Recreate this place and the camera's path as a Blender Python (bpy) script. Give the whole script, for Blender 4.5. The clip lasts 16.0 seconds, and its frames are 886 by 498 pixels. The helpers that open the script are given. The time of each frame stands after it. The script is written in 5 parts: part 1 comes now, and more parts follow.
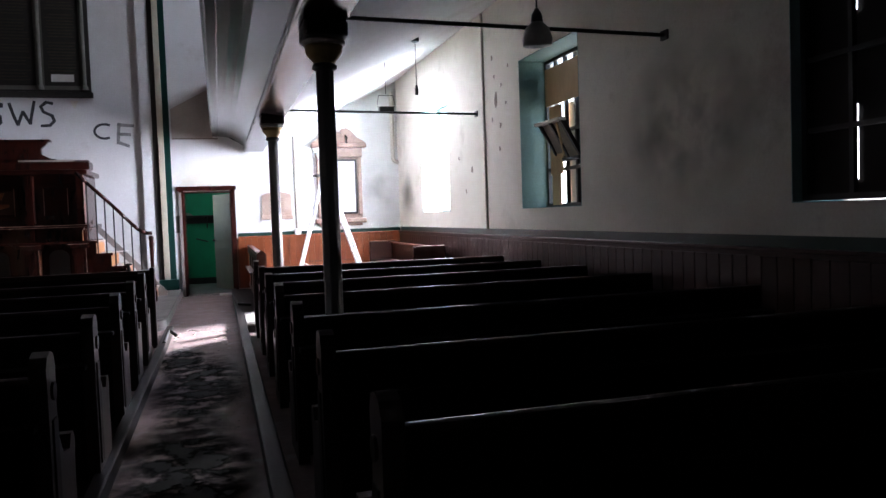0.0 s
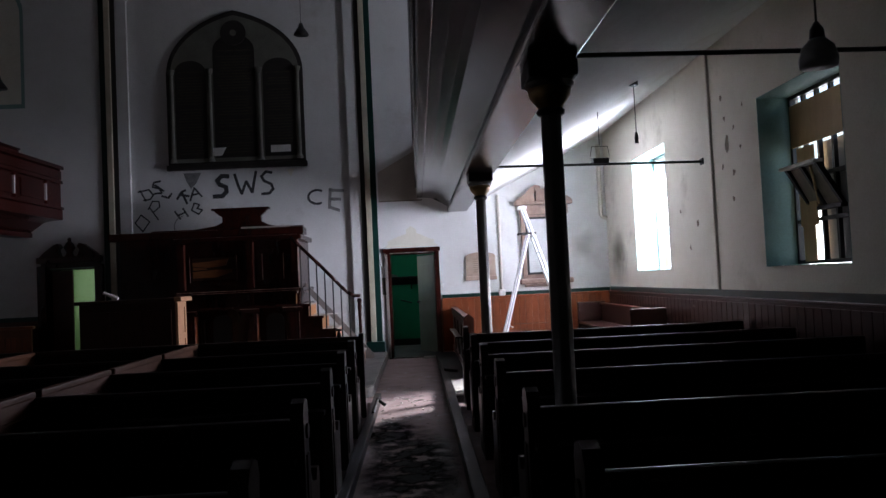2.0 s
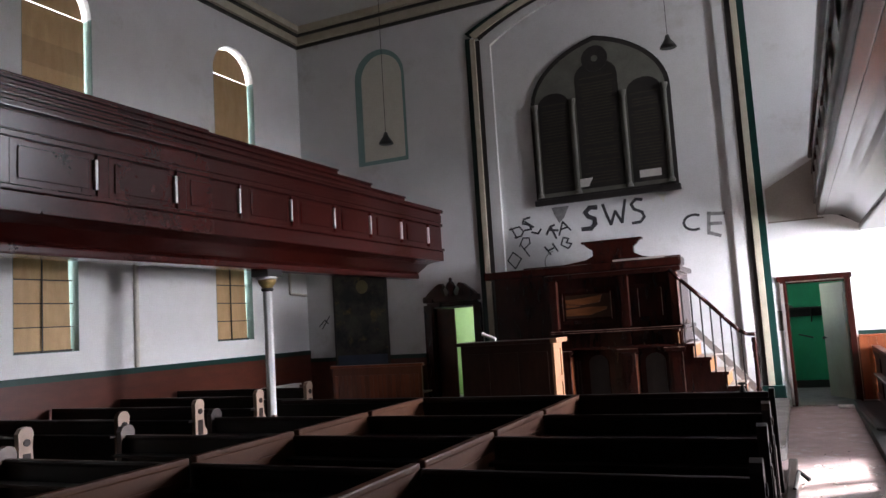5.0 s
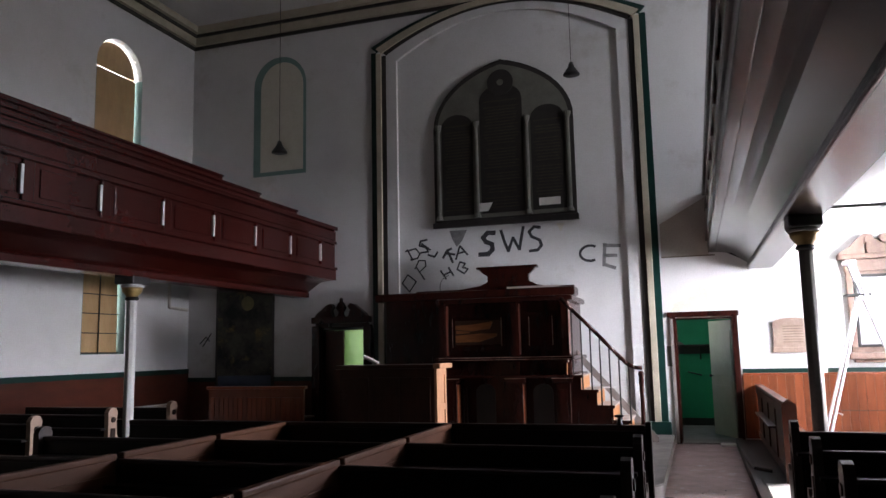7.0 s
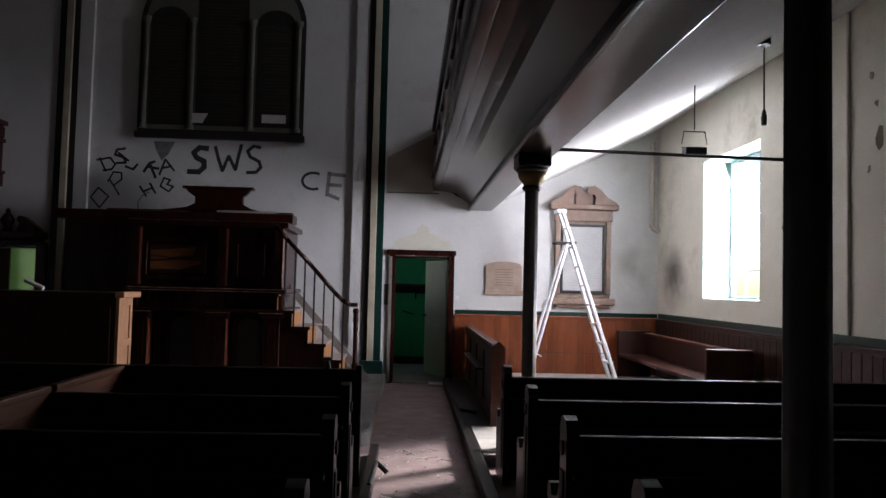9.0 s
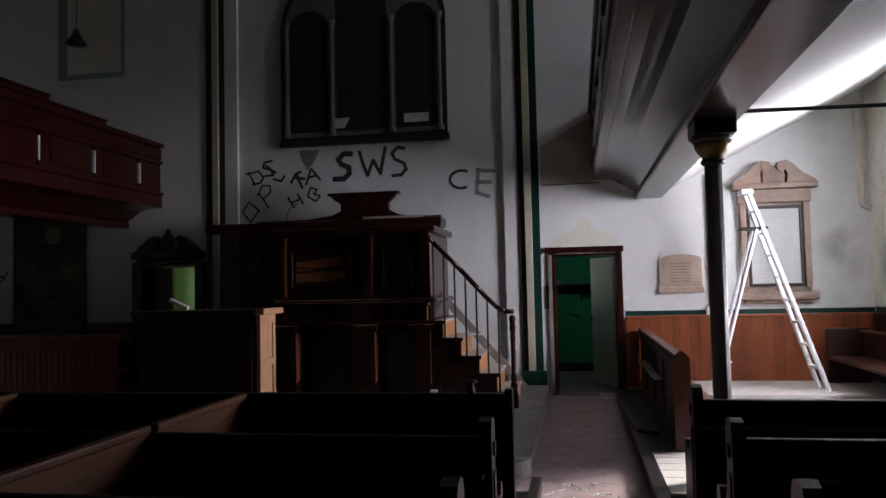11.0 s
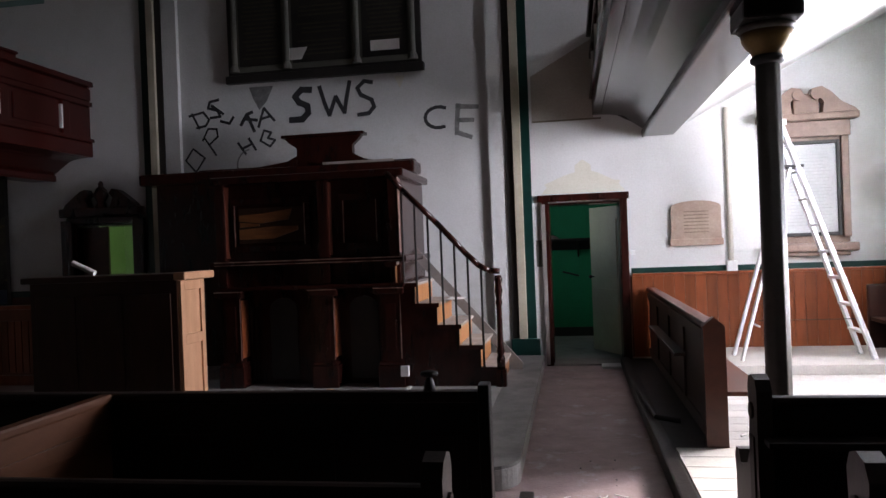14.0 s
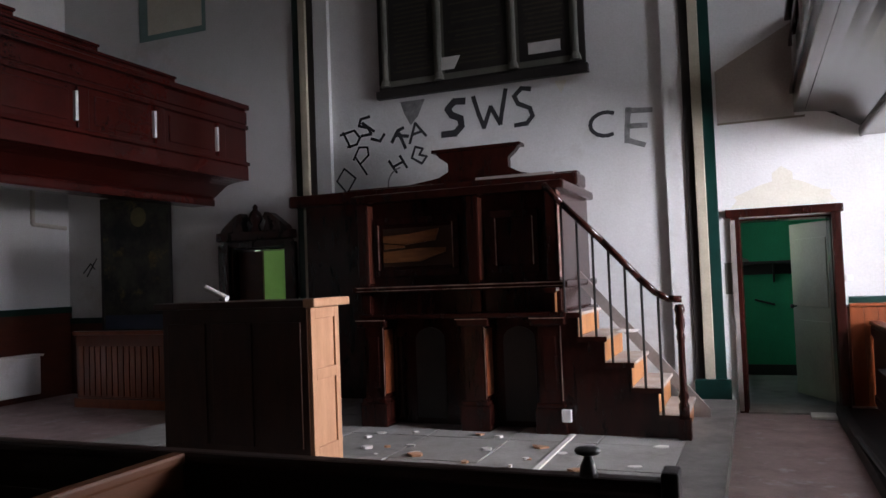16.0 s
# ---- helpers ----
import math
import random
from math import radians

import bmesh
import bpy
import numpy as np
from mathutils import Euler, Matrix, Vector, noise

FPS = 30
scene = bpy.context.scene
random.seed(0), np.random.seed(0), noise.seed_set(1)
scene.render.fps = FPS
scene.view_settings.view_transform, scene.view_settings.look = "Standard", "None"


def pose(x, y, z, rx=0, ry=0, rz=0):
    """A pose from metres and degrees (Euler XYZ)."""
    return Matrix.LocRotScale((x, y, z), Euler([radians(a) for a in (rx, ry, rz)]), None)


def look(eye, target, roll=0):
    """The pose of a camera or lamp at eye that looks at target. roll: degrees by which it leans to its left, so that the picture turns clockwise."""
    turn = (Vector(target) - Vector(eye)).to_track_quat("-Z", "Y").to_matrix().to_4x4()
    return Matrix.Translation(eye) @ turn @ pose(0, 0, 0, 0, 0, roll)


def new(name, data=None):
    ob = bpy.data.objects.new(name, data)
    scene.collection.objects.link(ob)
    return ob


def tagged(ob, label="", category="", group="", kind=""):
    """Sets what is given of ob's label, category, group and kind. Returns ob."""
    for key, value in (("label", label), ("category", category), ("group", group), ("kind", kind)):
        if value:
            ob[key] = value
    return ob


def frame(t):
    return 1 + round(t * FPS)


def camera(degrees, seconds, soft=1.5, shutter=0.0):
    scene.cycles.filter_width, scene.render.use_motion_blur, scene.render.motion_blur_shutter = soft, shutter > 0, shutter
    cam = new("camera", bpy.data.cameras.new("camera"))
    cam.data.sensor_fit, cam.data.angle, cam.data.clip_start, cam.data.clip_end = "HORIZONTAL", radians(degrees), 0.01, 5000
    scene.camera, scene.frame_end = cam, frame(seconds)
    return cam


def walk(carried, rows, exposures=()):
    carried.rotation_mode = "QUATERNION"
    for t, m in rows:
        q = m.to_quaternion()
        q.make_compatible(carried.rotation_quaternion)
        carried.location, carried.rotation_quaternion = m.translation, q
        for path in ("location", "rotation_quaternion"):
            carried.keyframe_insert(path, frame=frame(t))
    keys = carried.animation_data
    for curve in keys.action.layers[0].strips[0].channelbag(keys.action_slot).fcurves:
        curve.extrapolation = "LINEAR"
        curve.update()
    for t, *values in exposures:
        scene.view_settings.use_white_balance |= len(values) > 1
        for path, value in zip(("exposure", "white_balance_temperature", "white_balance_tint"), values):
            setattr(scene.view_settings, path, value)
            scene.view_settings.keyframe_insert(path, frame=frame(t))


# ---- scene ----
cam = camera(60.5, 16.0, soft=1.5)
PATH = [
    (0, (1.436, -2.05, 1.375), (2.0, -0.134, 1.284), -2.0),
    (0.5, (1.485, -1.881, 1.391), (1.893, 0.076, 1.34), -5.1),
    (1, (1.459, -1.727, 1.418), (1.656, 0.263, 1.405), -5.0),
    (1.5, (1.372, -1.473, 1.444), (1.472, 0.525, 1.461), -3.7),
    (2, (1.334, -1.289, 1.436), (1.406, 0.708, 1.516), -2.7),
    (2.5, (1.343, -1.14, 1.418), (1.157, 0.851, 1.464), -2.3),
    (3, (1.306, -1.005, 1.455), (0.776, 0.923, 1.473), -3.4),
    (3.5, (1.125, -0.808, 1.488), (0.431, 1.067, 1.496), -3.8),
    (6, (0.985, -0.2, 1.692), (0.154, 1.592, 2.005), -2.9),
    (6.5, (1.04, -0.023, 1.639), (0.331, 1.822, 1.946), -1.8),
    (7, (1.129, 0.201, 1.532), (0.512, 2.085, 1.796), -1.2),
    (7.5, (1.104, 0.396, 1.516), (0.792, 2.366, 1.66), -0.0),
    (8, (1.061, 0.643, 1.513), (1.162, 2.637, 1.626), 1.5),
    (10.5, (1.106, 1.917, 1.522), (0.991, 3.912, 1.602), -0.6),
    (11, (1.149, 2.165, 1.545), (0.803, 4.133, 1.644), -1.3),
    (11.5, (1.078, 2.401, 1.528), (0.704, 4.363, 1.636), -1.0),
    (12, (1.078, 2.7, 1.496), (0.76, 4.669, 1.642), -1.3),
    (12.5, (1.116, 2.923, 1.503), (0.708, 4.88, 1.562), -2.3),
    (13, (1.165, 3.149, 1.503), (0.595, 5.066, 1.501), -2.5),
    (13.5, (1.094, 3.462, 1.497), (0.64, 5.409, 1.442), -2.2),
    (14, (1.096, 3.719, 1.493), (0.763, 5.691, 1.486), -2.2),
    (14.5, (1.128, 3.939, 1.531), (0.606, 5.869, 1.573), -1.9),
    (15, (1.066, 4.198, 1.497), (0.396, 6.082, 1.553), -1.6),
    (15.5, (0.97, 4.482, 1.469), (0.295, 6.363, 1.552), -1.6),
    (16, (0.955, 4.67, 1.475), (0.201, 6.521, 1.552), -2.2),
]
EXPOSURES = [(0.0, 2.35, 6000, 10), (0.5, 1.85, 6000, 10), (1.0, 1.65, 6000, 10), (2.0, 1.1, 6000, 10), (2.5, 1.0, 6000, 10), (3.0, 1.35, 6000, 10), (3.6, 2.0, 6250, 10), (4.6, 2.7, 6500, 10), (6.0, 3.2, 6500, 10), (7.0, 2.4, 6500, 10), (7.6, 1.9, 6500, 10), (8.2, 1.15, 6500, 10), (10.5, 0.82, 6500, 10), (11.5, 1.0, 6500, 10), (12.5, 1.2, 6500, 10), (13.5, 1.45, 6500, 10), (14.5, 1.45, 6500, 10), (16.0, 2.05, 6500, 10)]
walk(cam, [(t, look(eye, target, roll)) for t, eye, target, roll in PATH], EXPOSURES)

# ---- light ----
world = bpy.data.worlds.new("sky")
scene.world = world
world.use_nodes = True
wn = world.node_tree
sky = wn.nodes.new("ShaderNodeTexSky")
sky.sky_type, sky.sun_disc = "NISHITA", False
sky.sun_elevation, sky.sun_rotation = radians(40), radians(70)
wn.links.new(sky.outputs[0], wn.nodes["Background"].inputs[0])
wn.nodes["Background"].inputs[1].default_value = 0.12


def window_light(name, x, y, z, w, h, power, side, drop=0.12, tint=(0.9, 0.872, 1.0)):
    """Sky light in a window's opening. side: the way along x in which it shines."""
    d = bpy.data.lights.new(name, "AREA")
    d.shape, d.size, d.size_y, d.energy, d.color = "RECTANGLE", w, h, power, tint
    ob = new(name, d)
    ob.matrix_world = look((x, y, z), (x + side, y, z - drop))
    return ob


window_light("daylight_bright_window", 5.62, 10.25, 2.33, 1.9, 2.2, 330, -1, 0.4)
window_light("daylight_gallery_window", 5.5, 10.5, 6.2, 1.1, 2.0, 40, -1, 0.2)
window_light("daylight_side_aisle", -8.95, 2.3, 2.3, 0.5, 1.4, 1.5, 1)
for wy in (7.0, 10.9):
    window_light("daylight_behind_boards", -8.95, wy, 6.3, 1.3, 2.2, 2.5, 1)
# added fill lamps for the rooms behind the doorways, sources unseen
window_light("fill_vestry", -0.1, 14.7, 1.9, 0.8, 1.0, 1.4, 1)
window_light("fill_left_room", -6.9, 14.6, 1.7, 1.0, 1.4, 10, 1)
sun_data = bpy.data.lights.new("sun", "SUN")
sun_data.energy, sun_data.angle, sun_data.color = 5.0, radians(7), (1.0, 0.95, 0.93)
sun = new("sun", sun_data)
sun.matrix_world = look((11.0, 15.0, 7.0), (10.0, 14.32, 6.38))

# ---- materials ----


def mat(name, color, rough=0.6, color2=None, scale=3.0, fine=40.0, bump=0.15, metal=0.0, spec=0.4, stretch=(1, 1, 1), amount=0.5, random_tint=0.0, stain=None, stain_scale=0.8, coat=0.0):
    m = bpy.data.materials.new(name)
    m.use_nodes = True
    nt = m.node_tree
    b = nt.nodes["Principled BSDF"]
    tc = nt.nodes.new("ShaderNodeTexCoord")
    mp = nt.nodes.new("ShaderNodeMapping")
    mp.inputs["Scale"].default_value = stretch
    nt.links.new(tc.outputs["Object"], mp.inputs[0])
    n1 = nt.nodes.new("ShaderNodeTexNoise")
    n1.inputs["Scale"].default_value, n1.inputs["Detail"].default_value, n1.inputs["Roughness"].default_value = scale, 6, 0.65
    n2 = nt.nodes.new("ShaderNodeTexNoise")
    n2.inputs["Scale"].default_value, n2.inputs["Detail"].default_value = fine, 4
    for n in (n1, n2):
        nt.links.new(mp.outputs[0], n.inputs["Vector"])
    c2 = color2 or tuple(c * 0.6 for c in color)
    ramp = nt.nodes.new("ShaderNodeValToRGB")
    ramp.color_ramp.elements[0].position, ramp.color_ramp.elements[1].position = 0.5 - amount / 2, 0.5 + amount / 2
    ramp.color_ramp.elements[0].color, ramp.color_ramp.elements[1].color = (*c2, 1), (*color, 1)
    nt.links.new(n1.outputs["Fac"], ramp.inputs[0])
    out = ramp.outputs[0]
    mix = nt.nodes.new("ShaderNodeMixRGB")
    mix.blend_type = "OVERLAY"
    mix.inputs[0].default_value = 0.18
    nt.links.new(out, mix.inputs[1])
    nt.links.new(n2.outputs["Fac"], mix.inputs[2])
    out = mix.outputs[0]
    if stain:
        n3 = nt.nodes.new("ShaderNodeTexNoise")
        n3.inputs["Scale"].default_value, n3.inputs["Detail"].default_value, n3.inputs["Roughness"].default_value = stain_scale, 8, 0.7
        nt.links.new(tc.outputs["Object"], n3.inputs["Vector"])
        r3 = nt.nodes.new("ShaderNodeValToRGB")
        r3.color_ramp.elements[0].position, r3.color_ramp.elements[1].position = 0.56, 0.74
        r3.color_ramp.elements[0].color, r3.color_ramp.elements[1].color = (0, 0, 0, 1), (0.75, 0.75, 0.75, 1)
        nt.links.new(n3.outputs["Fac"], r3.inputs[0])
        m3 = nt.nodes.new("ShaderNodeMixRGB")
        nt.links.new(r3.outputs[0], m3.inputs[0])
        nt.links.new(out, m3.inputs[1])
        m3.inputs[2].default_value = (*stain, 1)
        out = m3.outputs[0]
    if random_tint:
        oi = nt.nodes.new("ShaderNodeObjectInfo")
        mr = nt.nodes.new("ShaderNodeMapRange")
        mr.inputs[3].default_value, mr.inputs[4].default_value = 1 - random_tint, 1 + random_tint
        nt.links.new(oi.outputs["Random"], mr.inputs[0])
        hs = nt.nodes.new("ShaderNodeHueSaturation")
        nt.links.new(mr.outputs[0], hs.inputs["Value"])
        nt.links.new(out, hs.inputs["Color"])
        out = hs.outputs[0]
    nt.links.new(out, b.inputs["Base Color"])
    rr = nt.nodes.new("ShaderNodeMapRange")
    rr.inputs[3].default_value, rr.inputs[4].default_value = max(0.05, rough - 0.05), min(1, rough + 0.05)
    nt.links.new(n2.outputs["Fac"], rr.inputs[0])
    nt.links.new(rr.outputs[0], b.inputs["Roughness"])
    b.inputs["Metallic"].default_value = metal
    b.inputs["Specular IOR Level"].default_value = spec
    b.inputs["Coat Weight"].default_value = coat
    b.inputs["Coat Roughness"].default_value = 0.2
    if bump:
        bp = nt.nodes.new("ShaderNodeBump")
        bp.inputs["Strength"].default_value, bp.inputs["Distance"].default_value = bump, 0.01
        nt.links.new(n2.outputs["Fac"], bp.inputs["Height"])
        nt.links.new(bp.outputs[0], b.inputs["Normal"])
    return m


def glow(name, color, strength):
    m = bpy.data.materials.new(name)
    m.use_nodes = True
    b = m.node_tree.nodes["Principled BSDF"]
    b.inputs["Base Color"].default_value = (0.8, 0.8, 0.8, 1)
    b.inputs["Emission Color"].default_value, b.inputs["Emission Strength"].default_value = (*color, 1), strength
    return m


M_WALL = mat("aged_white_plaster", (0.66, 0.66, 0.65), 0.85, (0.57, 0.57, 0.55), 1.2, 45, 0.2, stain=(0.42, 0.4, 0.35), stain_scale=0.9)
M_WALL_R = mat("cream_plaster", (0.68, 0.66, 0.58), 0.85, (0.58, 0.55, 0.46), 1.1, 45, 0.25, stain=(0.34, 0.31, 0.24), stain_scale=1.1)
M_CEIL = mat("ceiling_plaster", (0.6, 0.6, 0.58), 0.9, (0.5, 0.5, 0.48), 0.8, 30, 0.15, stain=(0.4, 0.38, 0.33))
M_TEAL = mat("teal_paint", (0.2, 0.31, 0.29), 0.7, (0.15, 0.24, 0.22), 2, 50, 0.15)
M_GREEN = mat("dark_green_paint", (0.005, 0.036, 0.029), 0.35, (0.004, 0.024, 0.019), 4, 60, 0.1)
M_BLACK = mat("black_band_paint", (0.018, 0.017, 0.016), 0.5, (0.03, 0.026, 0.022), 5, 50, 0.1)
M_CREAM = mat("cream_moulding_paint", (0.5, 0.46, 0.35), 0.6, (0.38, 0.34, 0.25), 4, 50, 0.1)
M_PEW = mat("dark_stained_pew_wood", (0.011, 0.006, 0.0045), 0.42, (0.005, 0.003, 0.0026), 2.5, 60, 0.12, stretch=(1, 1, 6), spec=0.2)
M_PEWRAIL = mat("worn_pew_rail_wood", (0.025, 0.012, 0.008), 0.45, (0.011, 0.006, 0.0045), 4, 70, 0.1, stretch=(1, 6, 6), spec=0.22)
M_END = mat("worn_bench_end_wood", (0.045, 0.027, 0.02), 0.35, (0.015, 0.009, 0.007), 4, 60, 0.1, stretch=(3, 3, 1), spec=0.5)
M_PANEL = mat("split_orange_panel_wood", (0.3, 0.12, 0.04), 0.4, (0.1, 0.035, 0.014), 3, 40, 0.15, stretch=(1, 1, 6))
# dark tone for floor grit and for the bench's painted shade
M_GRIT_SHADE = mat("dark_grit_and_bench_shade", (0.04, 0.037, 0.036), 0.5, (0.012, 0.011, 0.011), 9, 60, 0.3)
# dado wood darkened to hold the right side wall's shade
M_DADO_SHADED = mat("shaded_dado_wood", (0.04, 0.012, 0.0075), 0.4, (0.02, 0.007, 0.005), 2.5, 60, 0.05, stretch=(3, 1, 4), spec=0.3)
M_DESK = mat("brown_varnished_desk_wood", (0.05, 0.019, 0.01), 0.35, (0.022, 0.009, 0.005), 2.5, 50, 0.05, stretch=(4, 4, 1), spec=0.3)
M_KERB = mat("grimy_kerb_stone", (0.2, 0.19, 0.175), 0.8, (0.08, 0.075, 0.07), 3, 40, 0.3, stain=(0.05, 0.048, 0.045), stain_scale=2.5)
# pale copy of the bench-end wood, daylight painted into its colour
M_LITEND = mat("lit_bench_end_wood", (0.4, 0.29, 0.22), 0.5, (0.3, 0.2, 0.14), 4, 60, 0.1)
M_DIV = mat("varnished_partition_wood", (0.085, 0.031, 0.013), 0.5, (0.06, 0.023, 0.01), 3, 50, 0.08, stretch=(5, 1, 5), spec=0.15)
M_PULPIT = mat("mahogany", (0.036, 0.0072, 0.0048), 0.24, (0.01, 0.004, 0.003), 2, 60, 0.04, stretch=(4, 4, 1), spec=0.32)
# pale colour for the highlights painted along the pulpit's edges
M_EDGELIGHT = mat("painted_edge_gloss", (0.36, 0.24, 0.19), 0.5, (0.1, 0.04, 0.03), 9, 60, 0.1, amount=0.3)
M_GALLERY = mat("red_brown_gallery_paint", (0.045, 0.006, 0.0042), 0.22, (0.02, 0.0045, 0.0035), 1.5, 50, 0.0, spec=0.35)
# grubby boards; near-black base also holds the shade under the gallery
M_SOFFIT = mat("grubby_shaded_boards", (0.026, 0.017, 0.014), 0.2, (0.009, 0.006, 0.0055), 0.7, 20, 0.0, stretch=(1.5, 0.5, 1.5), spec=0.5)
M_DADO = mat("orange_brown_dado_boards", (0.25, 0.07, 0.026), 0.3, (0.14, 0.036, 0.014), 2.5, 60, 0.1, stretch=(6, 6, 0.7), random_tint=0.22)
M_DADOD = mat("dark_dado_wood", (0.085, 0.022, 0.012), 0.35, (0.05, 0.014, 0.008), 2.5, 60, 0.1, stretch=(3, 1, 4))
M_PALEWOOD = mat("pale_orange_wood", (0.5, 0.28, 0.16), 0.5, (0.36, 0.18, 0.09), 3, 60, 0.12, stretch=(5, 5, 0.7))
M_ORANGE = mat("orange_riser_wood", (0.42, 0.19, 0.065), 0.45, (0.26, 0.1, 0.035), 4, 60, 0.1, stretch=(5, 5, 1))
M_TREAD = mat("dusty_tread", (0.42, 0.38, 0.34), 0.8, (0.28, 0.24, 0.2), 5, 50, 0.15)
M_GREYWOOD = mat("grey_painted_plank", (0.26, 0.235, 0.215), 0.7, (0.16, 0.14, 0.125), 5, 60, 0.15)
M_FLOOR = mat("worn_red_tile_floor", (0.37, 0.27, 0.262), 0.6, (0.19, 0.135, 0.13), 3.5, 45, 0.3, stain=(0.5, 0.5, 0.52), stain_scale=4.0)
M_STONE = mat("dusty_paving", (0.32, 0.31, 0.29), 0.85, (0.2, 0.19, 0.175), 3, 40, 0.3, random_tint=0.12, stain=(0.12, 0.115, 0.11), stain_scale=2.2)
M_BOARDS = mat("pale_dusty_boards", (0.5, 0.47, 0.43), 0.8, (0.38, 0.35, 0.31), 3, 50, 0.15, random_tint=0.1)
M_IRON = mat("black_iron", (0.012, 0.011, 0.01), 0.45, None, 5, 60, 0.1, spec=0.5)
# darker column paint, with the right aisle's shade in its colour
M_COLSHADE = mat("shaded_column_iron", (0.15, 0.138, 0.128), 0.42, (0.09, 0.082, 0.075), 4, 60, 0.1)
# white of the left columns, also used for the gallery's painted glints
M_COLW = mat("white_iron_paint_and_glint", (0.62, 0.62, 0.6), 0.5, (0.5, 0.5, 0.48), 4, 60, 0.1)
M_GOLD = mat("tarnished_gold_paint", (0.34, 0.24, 0.09), 0.4, (0.2, 0.13, 0.05), 6, 60, 0.1, metal=0.4)
M_ALU = mat("aluminium", (0.82, 0.83, 0.84), 0.35, (0.7, 0.71, 0.72), 6, 70, 0.05, metal=0.35)
M_MARBLE = mat("brown_veined_marble", (0.33, 0.23, 0.175), 0.45, (0.18, 0.11, 0.085), 5, 40, 0.1, stain=(0.12, 0.07, 0.055), stain_scale=3)
M_TABLET = mat("grey_marble_tablet", (0.52, 0.52, 0.51), 0.5, (0.42, 0.42, 0.42), 3, 50, 0.08)
M_PLAQUE = mat("buff_stone_plaque", (0.47, 0.37, 0.29), 0.7, (0.34, 0.24, 0.19), 5, 40, 0.15, stain=(0.33, 0.2, 0.15), stain_scale=4)
M_LETTER = mat("faded_lettering", (0.32, 0.24, 0.18), 0.8, None, 6, 60, 0)
M_INCISED = mat("shallow_incised_grey", (0.36, 0.36, 0.35), 0.7, (0.45, 0.45, 0.44), 18, 60, 0)
M_SPRAY = mat("black_spray_paint", (0.02, 0.02, 0.022), 0.6, (0.045, 0.045, 0.05), 9, 60, 0)
M_SPRAYF = mat("thin_black_spray_paint", (0.1, 0.1, 0.1), 0.7, (0.3, 0.3, 0.29), 14, 80, 0)
M_BOARDTXT = mat("faded_black_text_panel", (0.014, 0.013, 0.012), 0.5, (0.03, 0.027, 0.022), 3, 60, 0.05, stretch=(1, 1, 3))
M_OLDGOLD = mat("dull_gilt_text", (0.06, 0.05, 0.032), 0.6, (0.03, 0.026, 0.018), 8, 60, 0)
M_FRAMEGREY = mat("grey_green_board_frame", (0.16, 0.16, 0.135), 0.6, (0.1, 0.1, 0.08), 3, 50, 0.1)
M_VGREEN = mat("bright_green_wall", (0.02, 0.3, 0.14), 0.7, (0.015, 0.23, 0.105), 2.5, 40, 0.15)
M_LGREEN = mat("light_green_wall", (0.36, 0.52, 0.22), 0.7, (0.29, 0.44, 0.17), 2.5, 40, 0.15)
M_DOORC = mat("dirty_cream_door", (0.4, 0.39, 0.29), 0.5, (0.32, 0.31, 0.22), 3, 50, 0.1)
M_PLY = mat("plywood_board", (0.5, 0.34, 0.17), 0.6, (0.38, 0.24, 0.11), 3, 50, 0.1, stretch=(3, 3, 0.8), random_tint=0.15)
M_BACKDROP = glow("overcast_sky_glow", (0.95, 0.96, 1.0), 3.0)
M_DIMSKY = glow("hazy_daylight", (0.96, 0.96, 1.0), 0.9)
M_DULLSKY = glow("dull_shaded_daylight", (0.96, 0.96, 1.0), 0.5)
M_WHITE = mat("white_plastic", (0.75, 0.75, 0.73), 0.4, (0.68, 0.68, 0.66), 5, 50, 0)
M_PAPER = mat("paper", (0.72, 0.7, 0.66), 0.85, (0.6, 0.58, 0.54), 6, 60, 0.1)
M_DARKPIC = mat("darkened_oil_painting", (0.055, 0.055, 0.04), 0.35, (0.005, 0.006, 0.007), 2.4, 9, 0.0, spec=0.2, amount=0.25, stain=(0.3, 0.22, 0.06), stain_scale=2.3)
M_LAMP = mat("dusty_glass_shade", (0.3, 0.29, 0.27), 0.3, (0.22, 0.21, 0.19), 5, 50, 0)
M_PIPE = mat("cream_painted_pipe", (0.55, 0.52, 0.45), 0.5, (0.44, 0.41, 0.35), 4, 50, 0.05)
M_FRAYED = mat("yellowed_bare_plaster", (0.63, 0.61, 0.52), 0.9, (0.57, 0.55, 0.46), 5, 50, 0.15)
M_CHIP = mat("bare_brown_plaster", (0.22, 0.18, 0.13), 0.9, (0.13, 0.11, 0.09), 8, 60, 0.2)



